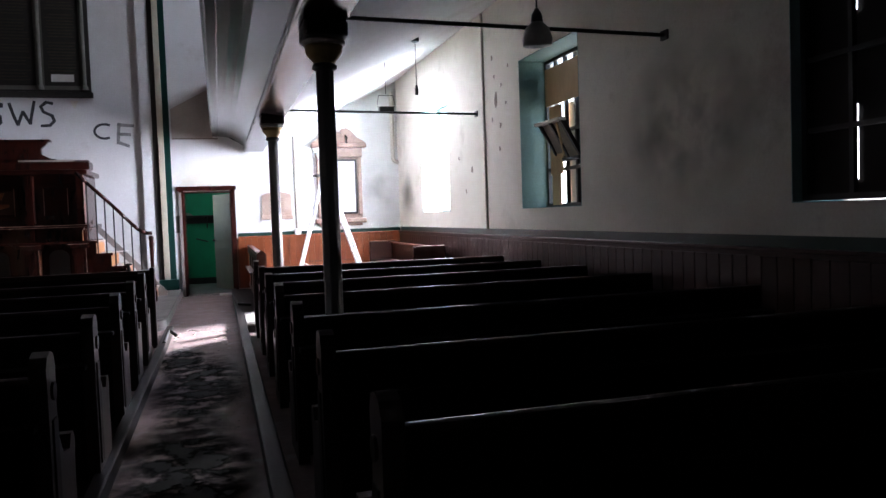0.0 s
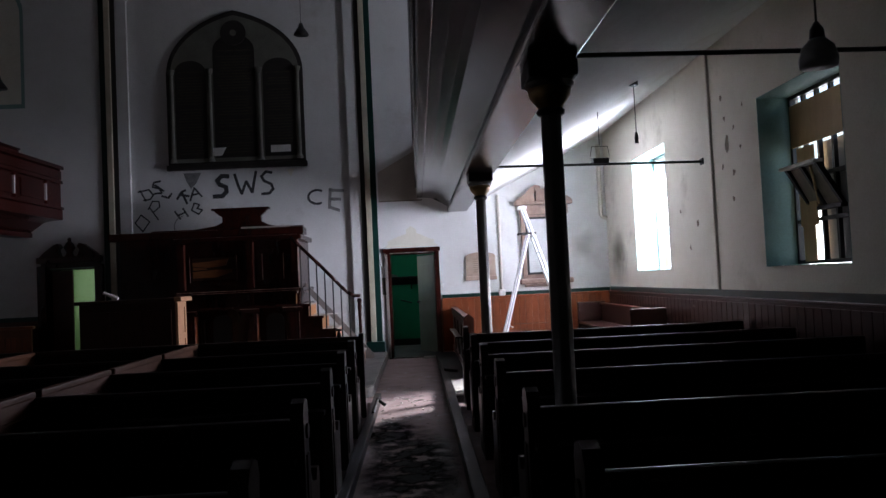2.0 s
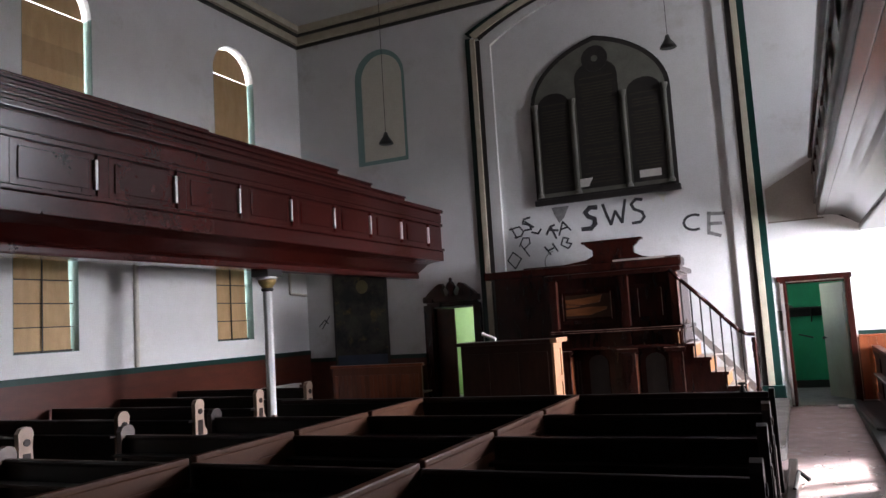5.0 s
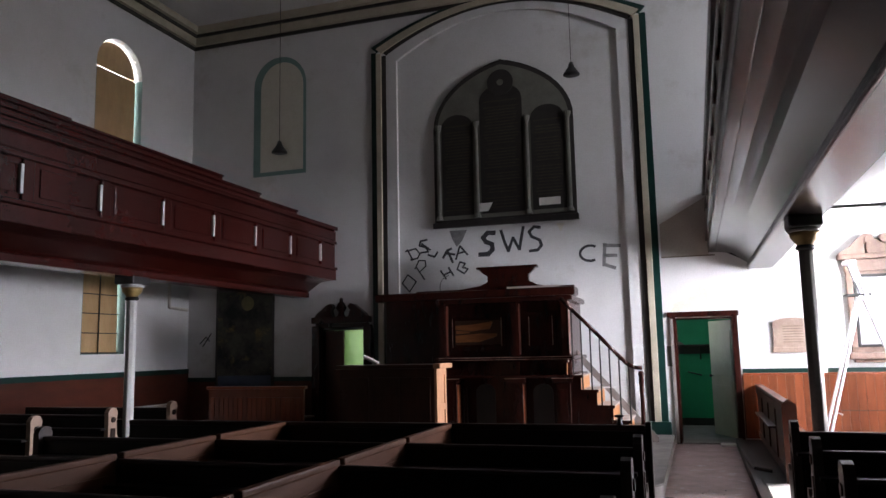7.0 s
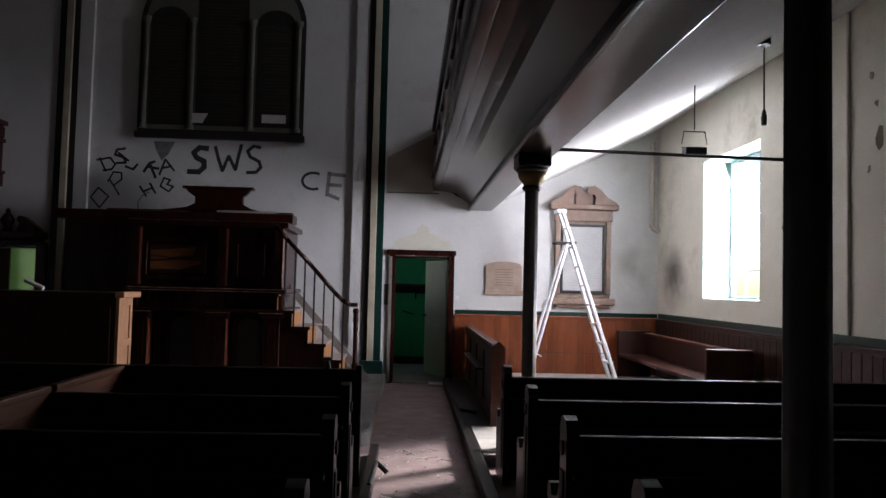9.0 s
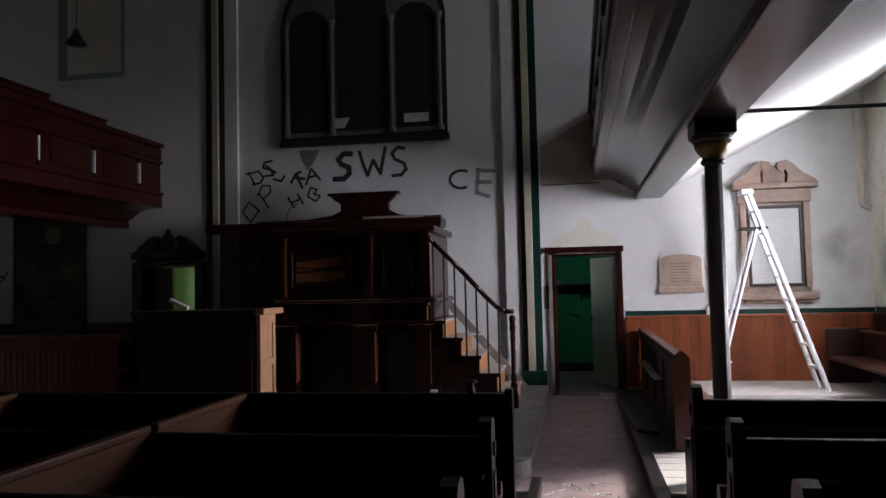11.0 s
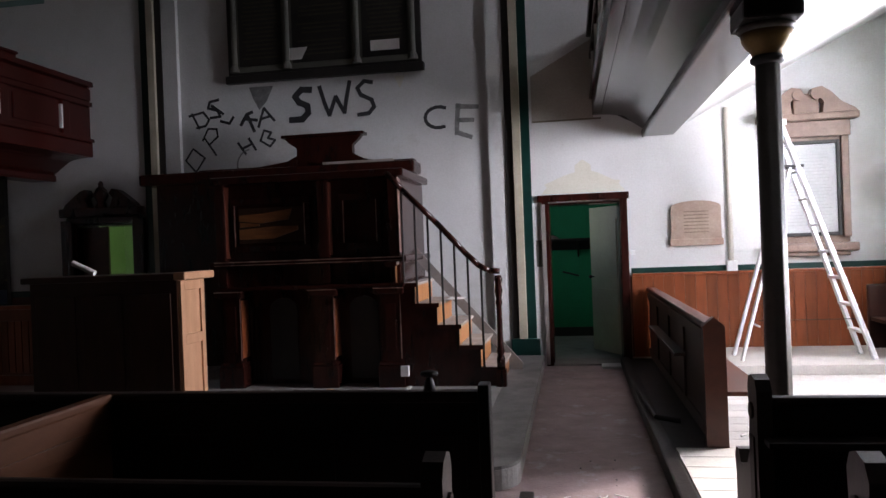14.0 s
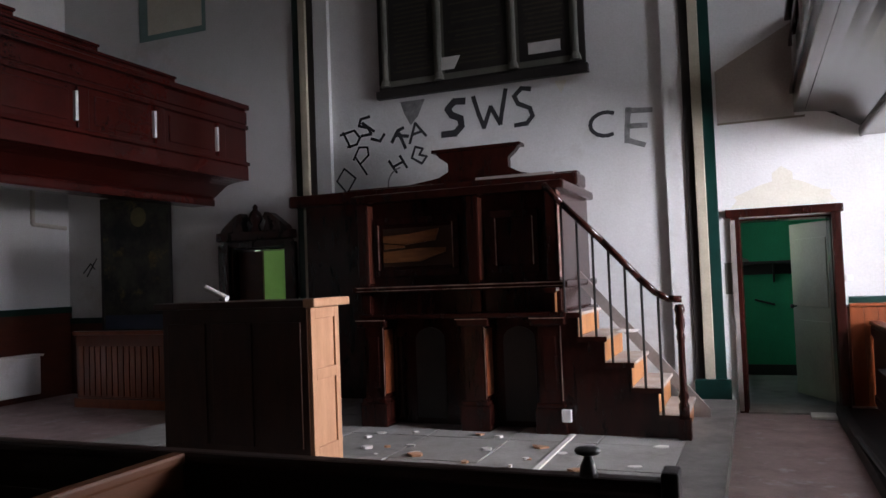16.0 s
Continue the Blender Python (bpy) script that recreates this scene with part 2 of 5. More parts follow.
def mould(name, color, strength, across, grain=1.5):
    """Blotchy see-through stain whose cover fades out from its middle."""
    m = bpy.data.materials.new(name)
    m.use_nodes = True
    nt = m.node_tree
    b = nt.nodes["Principled BSDF"]
    b.inputs["Base Color"].default_value, b.inputs["Roughness"].default_value = (*color, 1), 0.9
    tc = nt.nodes.new("ShaderNodeTexCoord")
    mp = nt.nodes.new("ShaderNodeMapping")
    mp.inputs["Location"].default_value, mp.inputs["Scale"].default_value = tuple(0 if a == across else -1 for a in "xyz"), tuple(0 if a == across else 2 for a in "xyz")
    gr = nt.nodes.new("ShaderNodeTexGradient")
    gr.gradient_type = "SPHERICAL"
    ns = nt.nodes.new("ShaderNodeTexNoise")
    ns.inputs["Scale"].default_value, ns.inputs["Detail"].default_value, ns.inputs["Roughness"].default_value = grain, 7, 0.6
    rp = nt.nodes.new("ShaderNodeValToRGB")
    rp.color_ramp.elements[0].position, rp.color_ramp.elements[1].position = 0.38, 0.66
    mu = nt.nodes.new("ShaderNodeMath")
    mu.operation = "MULTIPLY"
    mv = nt.nodes.new("ShaderNodeMath")
    mv.operation = "MULTIPLY"
    mv.inputs[1].default_value = strength
    nt.links.new(tc.outputs["Generated"], mp.inputs[0])
    nt.links.new(mp.outputs[0], gr.inputs[0])
    nt.links.new(tc.outputs["Object"], ns.inputs["Vector"])
    nt.links.new(ns.outputs["Fac"], rp.inputs[0])
    nt.links.new(gr.outputs["Fac"], mu.inputs[0])
    nt.links.new(rp.outputs[0], mu.inputs[1])
    nt.links.new(mu.outputs[0], mv.inputs[0])
    nt.links.new(mv.outputs[0], b.inputs["Alpha"])
    return m


M_MOULD = mould("grey_brown_mould", (0.17, 0.14, 0.11), 0.45, "x")
M_MOULDF = mould("brown_mould", (0.36, 0.31, 0.24), 0.3, "y")
M_DAMP = mould("black_damp_dirt", (0.012, 0.011, 0.011), 2.6, "z", 5.0)
# ---- mesh helpers ----


def box(bm, x0, x1, y0, y1, z0, z1, bevel=0.0):
    c = bmesh.ops.create_cube(bm, size=1, matrix=Matrix.Translation(((x0 + x1) / 2, (y0 + y1) / 2, (z0 + z1) / 2)) @ Matrix.Diagonal((abs(x1 - x0), abs(y1 - y0), abs(z1 - z0), 1)))
    if bevel:
        es = list({e for v in c["verts"] for e in v.link_edges})
        bmesh.ops.bevel(bm, geom=es, offset=bevel, segments=2, affect="EDGES", profile=0.6)
    return bm


def bx(*a, bevel=0.0):
    return box(bmesh.new(), *a, bevel=bevel)


def prism(bm, pts, axis, a, b):
    """Extrudes the outline pts from a to b along axis. Outline: (y,z) for x, (x,z) for y, (x,y) for z."""
    def at(p, k):
        return {"x": (k, p[0], p[1]), "y": (p[0], k, p[1]), "z": (p[0], p[1], k)}[axis]
    va = [bm.verts.new(at(p, a)) for p in pts]
    vb = [bm.verts.new(at(p, b)) for p in pts]
    n = len(pts)
    bm.faces.new(va)
    bm.faces.new(vb[::-1])
    for i in range(n):
        bm.faces.new((va[i], vb[i], vb[(i + 1) % n], va[(i + 1) % n]))
    bmesh.ops.recalc_face_normals(bm, faces=bm.faces)
    return bm


def pr(pts, axis, a, b):
    return prism(bmesh.new(), pts, axis, a, b)


def tube(bm, p, q, r, seg=10, r2=None):
    p, q = Vector(p), Vector(q)
    d = q - p
    m = Matrix.Translation((p + q) / 2) @ d.to_track_quat("Z", "Y").to_matrix().to_4x4()
    bmesh.ops.create_cone(bm, cap_ends=True, segments=seg, radius1=r, radius2=r if r2 is None else r2, depth=d.length, matrix=m)
    return bm


def tb(p, q, r, seg=10, r2=None):
    return tube(bmesh.new(), p, q, r, seg, r2)


def lathe(bm, profile, x, y, seg=20):
    rings = []
    for r, z in profile:
        rings.append([bm.verts.new((x + r * math.cos(2 * math.pi * i / seg), y + r * math.sin(2 * math.pi * i / seg), z)) for i in range(seg)])
    for a, b in zip(rings, rings[1:]):
        for i in range(seg):
            bm.faces.new((a[i], a[(i + 1) % seg], b[(i + 1) % seg], b[i]))
    bm.faces.new(rings[0][::-1])
    bm.faces.new(rings[-1])
    bmesh.ops.recalc_face_normals(bm, faces=bm.faces)
    return bm


def part(name, bm, material, parent=None, label="", smooth=False):
    me = bpy.data.meshes.new(name)
    bm.to_mesh(me)
    bm.free()
    me.materials.append(material)
    if smooth:
        me.polygons.foreach_set("use_smooth", [True] * len(me.polygons))
    ob = new(name, me)
    if parent:
        ob.parent = parent
        ob.matrix_parent_inverse = parent.matrix_basis.inverted()
    if label:
        ob["label"] = label
    return ob


def thing(name, x, y, z, label, category, group=""):
    ob = new(name)
    ob.matrix_basis = pose(x, y, z)
    ob.empty_display_size = 0.1
    return tagged(ob, label, category, group)


def struct(name, bm, material, label, category, smooth=False):
    return tagged(part(name, bm, material, smooth=smooth), label, category, kind="structure")


def arch_pts(c, z0, r, n=12):
    return [(c + r * math.cos(math.pi * i / n), z0 + r * math.sin(math.pi * i / n)) for i in range(n + 1)]


def wall_grid(bm, axis, p0, p1, u0, u1, z0, z1, holes):
    """A wall from p0 to p1 across axis, over u0..u1 and z0..z1, with holes (ua, ub, za, zb, arched)."""
    us = sorted({u0, u1, *[h[0] for h in holes], *[h[1] for h in holes]})
    zs = sorted({z0, z1, *[h[2] for h in holes], *[h[3] for h in holes]})
    for a, b in zip(us, us[1:]):
        run = None
        for c, d in zip(zs, zs[1:]):
            inside = any(h[0] <= (a + b) / 2 <= h[1] and h[2] <= (c + d) / 2 <= h[3] for h in holes)
            if not inside:
                if run and abs(run[1] - c) < 1e-6:
                    run[1] = d
                else:
                    if run:
                        box(bm, *((p0, p1, a, b) if axis == "x" else (a, b, p0, p1)), *run)
                    run = [c, d]
        if run:
            box(bm, *((p0, p1, a, b) if axis == "x" else (a, b, p0, p1)), *run)
    for ua, ub, za, zb, arched in holes:
        if arched:
            r = (ub - ua) / 2
            c = (ua + ub) / 2
            pts = [(c + r * math.cos(math.pi * i / 14), zb - r + r * math.sin(math.pi * i / 14)) for i in range(15)]
            for i in range(14):
                q = [pts[i], (pts[i][0], zb + 0.001), (pts[i + 1][0], zb + 0.001), pts[i + 1]]
                if abs(q[0][0] - q[2][0]) > 1e-4:
                    prism(bm, q, axis, p0, p1)
    return bm

# ---- setting ----
RD = 0.07
FY, RX, LX, BY = 12.98, 4.977, -8.4, -6.0
CX = -1.88
struct("ground", bx(-60, 60, -60, 60, -0.4, -0.25), M_STONE, "grey ground outside the chapel", "ground")
struct("floor", bx(LX - 0.5, RX + 0.5, BY - 0.5, FY + 0.5, -0.2, 0.0), M_FLOOR, "worn reddish tile floor, dusty and stained", "floor")

right_holes = [(4.94, 6.5, 1.41, 3.18, False), (9.47, 11.13, 1.42, 3.26, False), (0.45, 2.0, 1.37, 3.16, False),
               (9.9, 11.1, 5.1, 7.2, True)]
struct("wall_right", wall_grid(bmesh.new(), "x", RX, RX + 0.45, BY, FY + 0.5, 0, 8.2, right_holes), M_WALL_R, "stained cream plaster side wall with window openings", "wall")
left_holes = [(10.3, 11.45, 4.9, 7.2, True), (6.45, 7.62, 4.9, 7.2, True), (10.2, 11.2, 1.58, 3.03, False), (6.3, 7.32, 1.58, 3.03, False), (2.0, 2.5, 1.58, 3.03, False)]
struct("wall_left", wall_grid(bmesh.new(), "x", LX - 0.45, LX, BY, FY + 0.5, 0, 8.2, left_holes), M_WALL, "white plaster side wall with boarded windows", "wall")
struct("wall_back", bx(LX, RX, BY - 0.4, BY, 0, 8.2), M_WALL, "plain white plaster back wall", "wall")
struct("ceiling", bx(LX - 0.5, RX + 0.5, BY - 0.5, FY + 0.5, 8.2, 8.4), M_CEIL, "flat grey-white plaster ceiling", "ceiling")


def arch_z(x, half, z0, rise):
    u = min(1.0, abs((x - CX) / half))
    return z0 + rise * (1 - u ** 2.0)


# front wall: two doorways and a shallow arched recess behind the pulpit
fb = bmesh.new()
RH = 2.03
wall_grid(fb, "y", FY, FY + RD, LX, RX, 0, 8.2, [(0.83, 1.69, 0, 1.97, False), (-5.45, -4.59, 0, 1.97, False), (CX - RH, CX + RH, 0.1, 7.7, False)])
N = 24
for i in range(N):
    xa, xb = CX - RH + 2 * RH * i / N, CX - RH + 2 * RH * (i + 1) / N
    prism(fb, [(xa, arch_z(xa, RH, 6.95, 0.66)), (xa, 7.7), (xb, 7.7), (xb, arch_z(xb, RH, 6.95, 0.66))], "y", FY, FY + RD)
wall_grid(fb, "y", FY + RD, FY + 0.45, LX, RX, 0, 8.2, [(0.83, 1.69, 0, 1.97, False), (-5.45, -4.59, 0, 1.97, False)])
struct("wall_front", fb, M_WALL, "white plaster front wall with a shallow arched recess", "wall")

# painted mouldings round the recess
for name, off, wide, proud, m in (("trim_inner_band", 0.2, 0.09, 0.02, M_BLACK), ("trim_roll", 0.29, 0.1, 0.06, M_CREAM), ("trim_outer_band", 0.39, 0.11, 0.03, M_GREEN)):
    tbm = bmesh.new()
    for s in (-1, 1):
        xa, xb = CX + s * (RH + off), CX + s * (RH + off + wide)
        box(tbm, min(xa, xb), max(xa, xb), FY - proud, FY, 0.32, 7.0 + off * 0.4, bevel=0.01)
    for i in range(N):
        ha, hb = RH + off, RH + off + wide
        ua, ub = -1 + 2 * i / N, -1 + 2 * (i + 1) / N
        za, zb = 7.0 + off * 0.4, 7.0 + off * 0.4 + wide
        q = [(CX + ua * ha, arch_z(CX + ua * ha, ha, za, 0.66)), (CX + ua * hb, arch_z(CX + ua * hb, hb, zb, 0.66)),
             (CX + ub * hb, arch_z(CX + ub * hb, hb, zb, 0.66)), (CX + ub * ha, arch_z(CX + ub * ha, ha, za, 0.66))]
        prism(tbm, q, "y", FY - proud, FY)
    struct(name, tbm, m, "painted moulding band round the arched recess", "moulding")
for s in (-1, 1):
    xa, xb = CX + s * (RH + 0.19), CX + s * (RH + 0.54)
    struct("trim_plinth_block", bx(min(xa, xb), max(xa, xb), FY - 0.09, FY, 0, 0.34, bevel=0.012), M_GREEN, "dark green plinth under the moulding", "moulding")

# cornice round the nave
for name, z0, z1, out, m in (("trim_cornice_low", 7.8, 7.86, 0.05, M_BLACK), ("trim_cornice_mid", 7.86, 8.02, 0.12, M_CREAM), ("trim_cornice_top", 8.02, 8.07, 0.17, M_BLACK), ("trim_cornice_cap", 8.07, 8.2, 0.26, M_CREAM)):
    cb = bmesh.new()
    box(cb, LX, LX + out, BY, FY, z0, z1)
    box(cb, RX - out, RX, BY, FY, z0, z1)
    box(cb, LX + out, RX - out, FY - out, FY, z0, z1)
    struct(name, cb, m, "moulded plaster cornice band, cream with dark lines", "cornice")


def sky_panel(x, y0, y1, z0, z1, m):
    struct("backdrop", bx(x, x + 0.02, y0, y1, z0, z1), m, "bright overcast sky outside the window", "sky")


sky_panel(8.5, 8.6, 13.3, 0.0, 3.2, M_BACKDROP)
sky_panel(8.5, -1.0, 8.5, 0.0, 2.6, M_DULLSKY)
sky_panel(-9.6, 1.0, 13.0, 0.5, 8.5, M_DIMSKY)

# painted window reveals
REV = 0.003


def reveal(x0, x1, ya, yb, za, zb, arched=False):
    rb = bmesh.new()
    t = 0.006
    top = zb - (yb - ya) / 2 if arched else zb
    box(rb, x0, x1, ya, ya + t, za, top)
    box(rb, x0, x1, yb - t, yb, za, top)
    box(rb, x0, x1, ya + t, yb - t, za, za + t)
    if not arched:
        box(rb, x0, x1, ya + t, yb - t, zb - t, zb)
    struct("window_reveal", rb, M_TEAL, "teal painted plaster window reveal", "window reveal")


for h in right_holes:
    reveal(RX - REV, RX + 0.4, *h[:4], h[4])
for h in left_holes:
    reveal(LX - 0.4, LX + REV, *h[:4], h[4])

# under-gallery ceilings
struct("ceiling_right_aisle", pr([(2.32, 2.76), (RX, 4.08), (RX, 4.18), (2.32, 2.86)], "y", BY, FY), M_CEIL, "sloping white plaster underside of the gallery", "ceiling")
struct("ceiling_left_aisle", pr([(-6.08, 2.63), (LX, 3.45), (LX, 3.55), (-6.08, 2.73)], "y", BY, FY), M_CEIL, "sloping white plaster underside of the gallery", "ceiling")


def gallery(s, label):
    """Gallery with a panelled front. s: 1 for the right side, -1 for its mirror image."""
    def X(x):
        return x if s > 0 else 2 * CX - x
    g = thing("gallery", X(1.45), 6, 2.65, label, "gallery")
    dz = 0.06 if s > 0 else -0.07

    def slab(name, x0, x1, y0, y1, z0, z1, m, bevel=0.0):
        return part(name, bx(min(X(x0), X(x1)), max(X(x0), X(x1)), y0, y1, z0 + dz, z1 + dz, bevel=bevel), m, g)
    y1 = FY - 0.002
    slab("front_board", 1.43, 1.49, BY, y1, 3.02, 3.86, M_GALLERY)
    slab("handrail", 1.36, 1.56, BY, y1, 3.86, 3.93, M_GALLERY, 0.015)
    slab("frieze", 1.41, 1.43, BY, y1, 3.68, 3.84, M_GALLERY, 0.004)
    slab("string_course", 1.385, 1.43, BY, y1, 3.6, 3.66, M_GALLERY, 0.01)
    slab("lower_rail", 1.4, 1.5, BY, y1, 2.93, 3.12, M_GALLERY, 0.012)
    slab("base_moulding", 1.37, 1.46, BY, y1, 3.12, 3.17, M_GALLERY, 0.012)
    ps = [(1.5, 2.93)] + [(1.5 + 0.5 * math.sin(a), 2.93 - 0.27 * (1 - math.cos(a))) for a in [math.pi / 2 * k / 8 for k in range(1, 9)]]
    ps += [(2.0, 2.72), (1.6, 3.0), (1.5, 3.0)]
    cove = pr([(X(x), z + dz) for x, z in ps], "y", BY, y1)
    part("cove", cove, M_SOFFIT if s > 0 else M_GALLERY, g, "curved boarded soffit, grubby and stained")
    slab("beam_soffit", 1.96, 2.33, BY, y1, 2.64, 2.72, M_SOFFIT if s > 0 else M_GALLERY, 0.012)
    slab("bead", 1.965, 1.995, BY, y1, 2.63, 2.66, M_GALLERY, 0.008)
    slab("deck", 1.5, 2.4, BY, y1, 3.0, 3.06, M_GALLERY)
    k = -11
    while 6.03 + 1.07 * k < 12.5:
        y = 6.03 + 1.07 * k
        if y > BY + 0.3:
            slab("pilaster", 1.4, 1.43, y - 0.07, y + 0.07, 3.17, 3.6, M_GALLERY, 0.008)
            # white bar paints the glint on the pilaster's glossy edge
            slab("pilaster_glint", 1.392, 1.43, y - 0.105, y - 0.07, 3.24, 3.54, M_COLW, 0.004)
        if y > BY + 0.3 and y + 1.0 < 13:
            slab("panel", 1.415, 1.43, y + 0.16, y + 0.91, 3.24, 3.54, M_GALLERY, 0.006)
        k += 1
    for x, zt, ya in ((1.6, 4.05, 11.85), (1.66, 4.15, 10.75), (1.72, 4.25, 9.8), (1.78, 4.3, 6.9)):
        slab("desk_board", x, x + 0.03, BY, ya, 3.06, zt, M_GALLERY, 0.005)
        slab("desk_top", x - 0.03, x + 0.09, BY, ya, zt, zt + 0.03, M_GALLERY, 0.006)
    return g


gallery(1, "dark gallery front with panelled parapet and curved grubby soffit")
gallery(-1, "red-brown panelled gallery front on slender columns")
for s in (1, -1):
    def X(x):
        return x if s > 0 else 2 * CX - x
    for i in range(3):
        xa, xb = X(2.4 + i * 0.86), X(2.4 + (i + 1) * 0.86 if i < 2 else RX if s > 0 else 2 * CX - LX)
        z = 3.06 + 0.42 * i
        struct("gallery_floor", bx(min(xa, xb), max(xa, xb), BY, FY, max(z, 3.06 + 0.36 * (i + 1)), z + 0.44), M_GALLERY, "stepped boarded gallery floor", "gallery floor")


def column(x, y, base, m_shaft, label, dz):
    c = thing("column", x, y, base, label, "column", "gallery columns")
    sh = bmesh.new()
    n = 32
    rings = []
    for z, k in ((base + 0.12, 1.05), (base + 0.16, 1.0), (2.36 + dz, 0.92)):
        ring = []
        for i in range(n):
            a = 2 * math.pi * i / n
            r = 0.062 * k * (1 + 0.1 * abs(math.sin(4 * a)))
            ring.append(sh.verts.new((x + r * math.cos(a), y + r * math.sin(a), z)))
        rings.append(ring)
    for a, b in zip(rings, rings[1:]):
        for i in range(n):
            sh.faces.new((a[i], a[(i + 1) % n], b[(i + 1) % n], b[i]))
    sh.faces.new(rings[-1])
    part("shaft", sh, m_shaft, c, smooth=True)
    part("base", lathe(bmesh.new(), [(0.12, base), (0.12, base + 0.06), (0.1, base + 0.1), (0.088, base + 0.45), (0.08, base + 0.46)], x, y, 16), M_PEW, c, "dark-stained column base")
    part("neck_ring", lathe(bmesh.new(), [(r, z + dz) for r, z in ((0.062, 2.33), (0.085, 2.345), (0.088, 2.365), (0.072, 2.38))], x, y), M_IRON, c, "dark iron neck ring", True)
    part("capital", lathe(bmesh.new(), [(r, z + dz) for r, z in ((0.072, 2.375), (0.082, 2.4), (0.105, 2.425), (0.125, 2.455), (0.132, 2.5))], x, y), M_GOLD, c, "tarnished gold capital", True)
    part("capital_rim", lathe(bmesh.new(), [(r, z + dz) for r, z in ((0.13, 2.498), (0.148, 2.51), (0.15, 2.53), (0.12, 2.545))], x, y), m_shaft, c, smooth=True)
    part("abacus", bx(x - 0.15, x + 0.15, y - 0.17, y + 0.17, 2.54 + dz, 2.645 + dz, bevel=0.02), M_IRON, c)
    return c


for x, y in ((2.16, 8.0), (2.19, 3.26), (2.19, -1.9)):
    column(x, y, 0.0, M_COLSHADE, "painted iron column with a gold capital, shaft coloured as shaded", 0.06)
    column(-5.87, y + 0.4, 0.0, M_COLW, "white painted iron column with gilded capital and dark base", -0.07)

# dado panelling
DZ = 1.05
pl = bx(2.0 - 0.23, RX - 0.02, FY - 0.022, FY - 0.01, 0.1, DZ)
dado = struct("dado_front", pl, M_DADOD, "orange-brown boarded dado on the front wall", "wall panelling")
x = 1.79
while x < RX - 0.05:
    part("board", bx(x + 0.0015, min(x + 0.1185, RX - 0.03), FY - 0.034, FY - 0.022, 0.1, DZ, bevel=0.003), M_DADO, dado)
    x += 0.12
struct("dado_rail_front", bx(1.79, RX, FY - 0.055, FY, DZ, DZ + 0.035, bevel=0.01), M_DADO, "varnished dado cap rail", "dado rail")
struct("trim_green_line", bx(1.79, RX - 0.002, FY - 0.006, FY, DZ + 0.035, DZ + 0.1), M_GREEN, "dark green painted line above the dado", "painted line")
dr = struct("dado_right", bx(RX - 0.03, RX, BY, FY - 0.036, 0, DZ), M_DADO_SHADED, "dark varnished dado along the side wall", "wall panelling")
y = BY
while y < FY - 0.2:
    part("board", bx(RX - 0.042, RX - 0.03, y + 0.004, min(y + 0.146, FY - 0.05), 0.05, DZ - 0.03, bevel=0.004), M_DADO_SHADED, dr)
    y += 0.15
struct("dado_rail_right", bx(RX - 0.06, RX, BY, FY - 0.06, DZ, DZ + 0.03, bevel=0.008), M_DADO_SHADED, "dark dado cap rail", "dado rail")
struct("trim_green_line_right", bx(RX - 0.006, RX, BY, FY - 0.06, DZ + 0.03, DZ + 0.11), M_GREEN, "dark green painted line above the dado", "painted line")
# left dado gets the dark wood, shade put into its colour
struct("dado_left", bx(LX, LX + 0.03, BY, FY, 0, 1.18), M_DADOD, "orange-brown boarded dado on the side wall", "wall panelling")
struct("trim_green_line_left", bx(LX, LX + 0.036, BY, FY, 1.18, 1.27), M_GREEN, "dark green dado cap line", "dado rail")
struct("dado_front_left", bx(LX + 0.04, -5.62, FY - 0.03, FY, 0, 1.02), M_DADOD, "dark dado on the front wall", "wall panelling")
struct("trim_green_line_front_left", bx(LX + 0.04, -5.62, FY - 0.036, FY, 1.02, 1.1), M_GREEN, "dark green dado cap line", "dado rail")

# chancel step, kerbs and raised side floor
cp = [(-4.55, 8.27), (0.5, 8.27)] + [(0.5 + 0.23 * math.sin(a), 8.5 - 0.23 * math.cos(a)) for a in [math.pi / 2 * k / 8 for k in range(1, 9)]] + [(0.73, FY - 0.001), (-4.55, FY - 0.001)]
plat = struct("platform", pr(cp, "z", 0.0, 0.125), M_STONE, "low paved step in front of the pulpit, dusty", "platform")
for ix in range(7):
    for iy in range(6):
        xa, ya = -4.55 + ix * 0.72, 8.29 + iy * 0.78
        xb, yb = min(xa + 0.71, 0.4), min(ya + 0.77, FY - 0.02)
        if xb - xa > 0.1:
            part("paving_slab", bx(xa, xb, ya, yb, 0.125, 0.145 + random.uniform(-0.003, 0.003), bevel=0.006), M_STONE, plat)
kp = [(0.405, 8.29)] + [(0.5 + 0.23 * math.sin(a), 8.5 - 0.225 * math.cos(a)) for a in [math.pi / 2 * k / 8 for k in range(1, 9)]] + [(0.73, FY - 0.12), (0.405, FY - 0.12)]
part("kerb_slab", pr(kp, "z", 0.125, 0.147), M_KERB, plat)
# dark base left bare beside the bench paints the bench's shade
rf = struct("platform_right", bx(1.72, RX - 0.03, 7.6, FY - 0.04, 0, 0.08), M_GRIT_SHADE, "pale dusty boarded floor of the side aisle", "platform")
for i in range(24):
    part("floorboard", bx(1.73 if i < 6 else 2.03, RX - 0.05, 7.62 + i * 0.22, 7.62 + i * 0.22 + 0.214, 0.08, 0.1, bevel=0.003), M_BOARDS, rf)
struct("dais", bx(2.35, RX - 0.05, 11.6, FY - 0.05, 0.1, 0.2, bevel=0.008), M_BOARDS, "low dusty boarded dais along the front wall", "platform")
struct("kerb_right", bx(1.62, 1.72, BY, FY - 0.1, 0, 0.11, bevel=0.012), M_PEW, "dark wooden kerb along the aisle", "kerb")
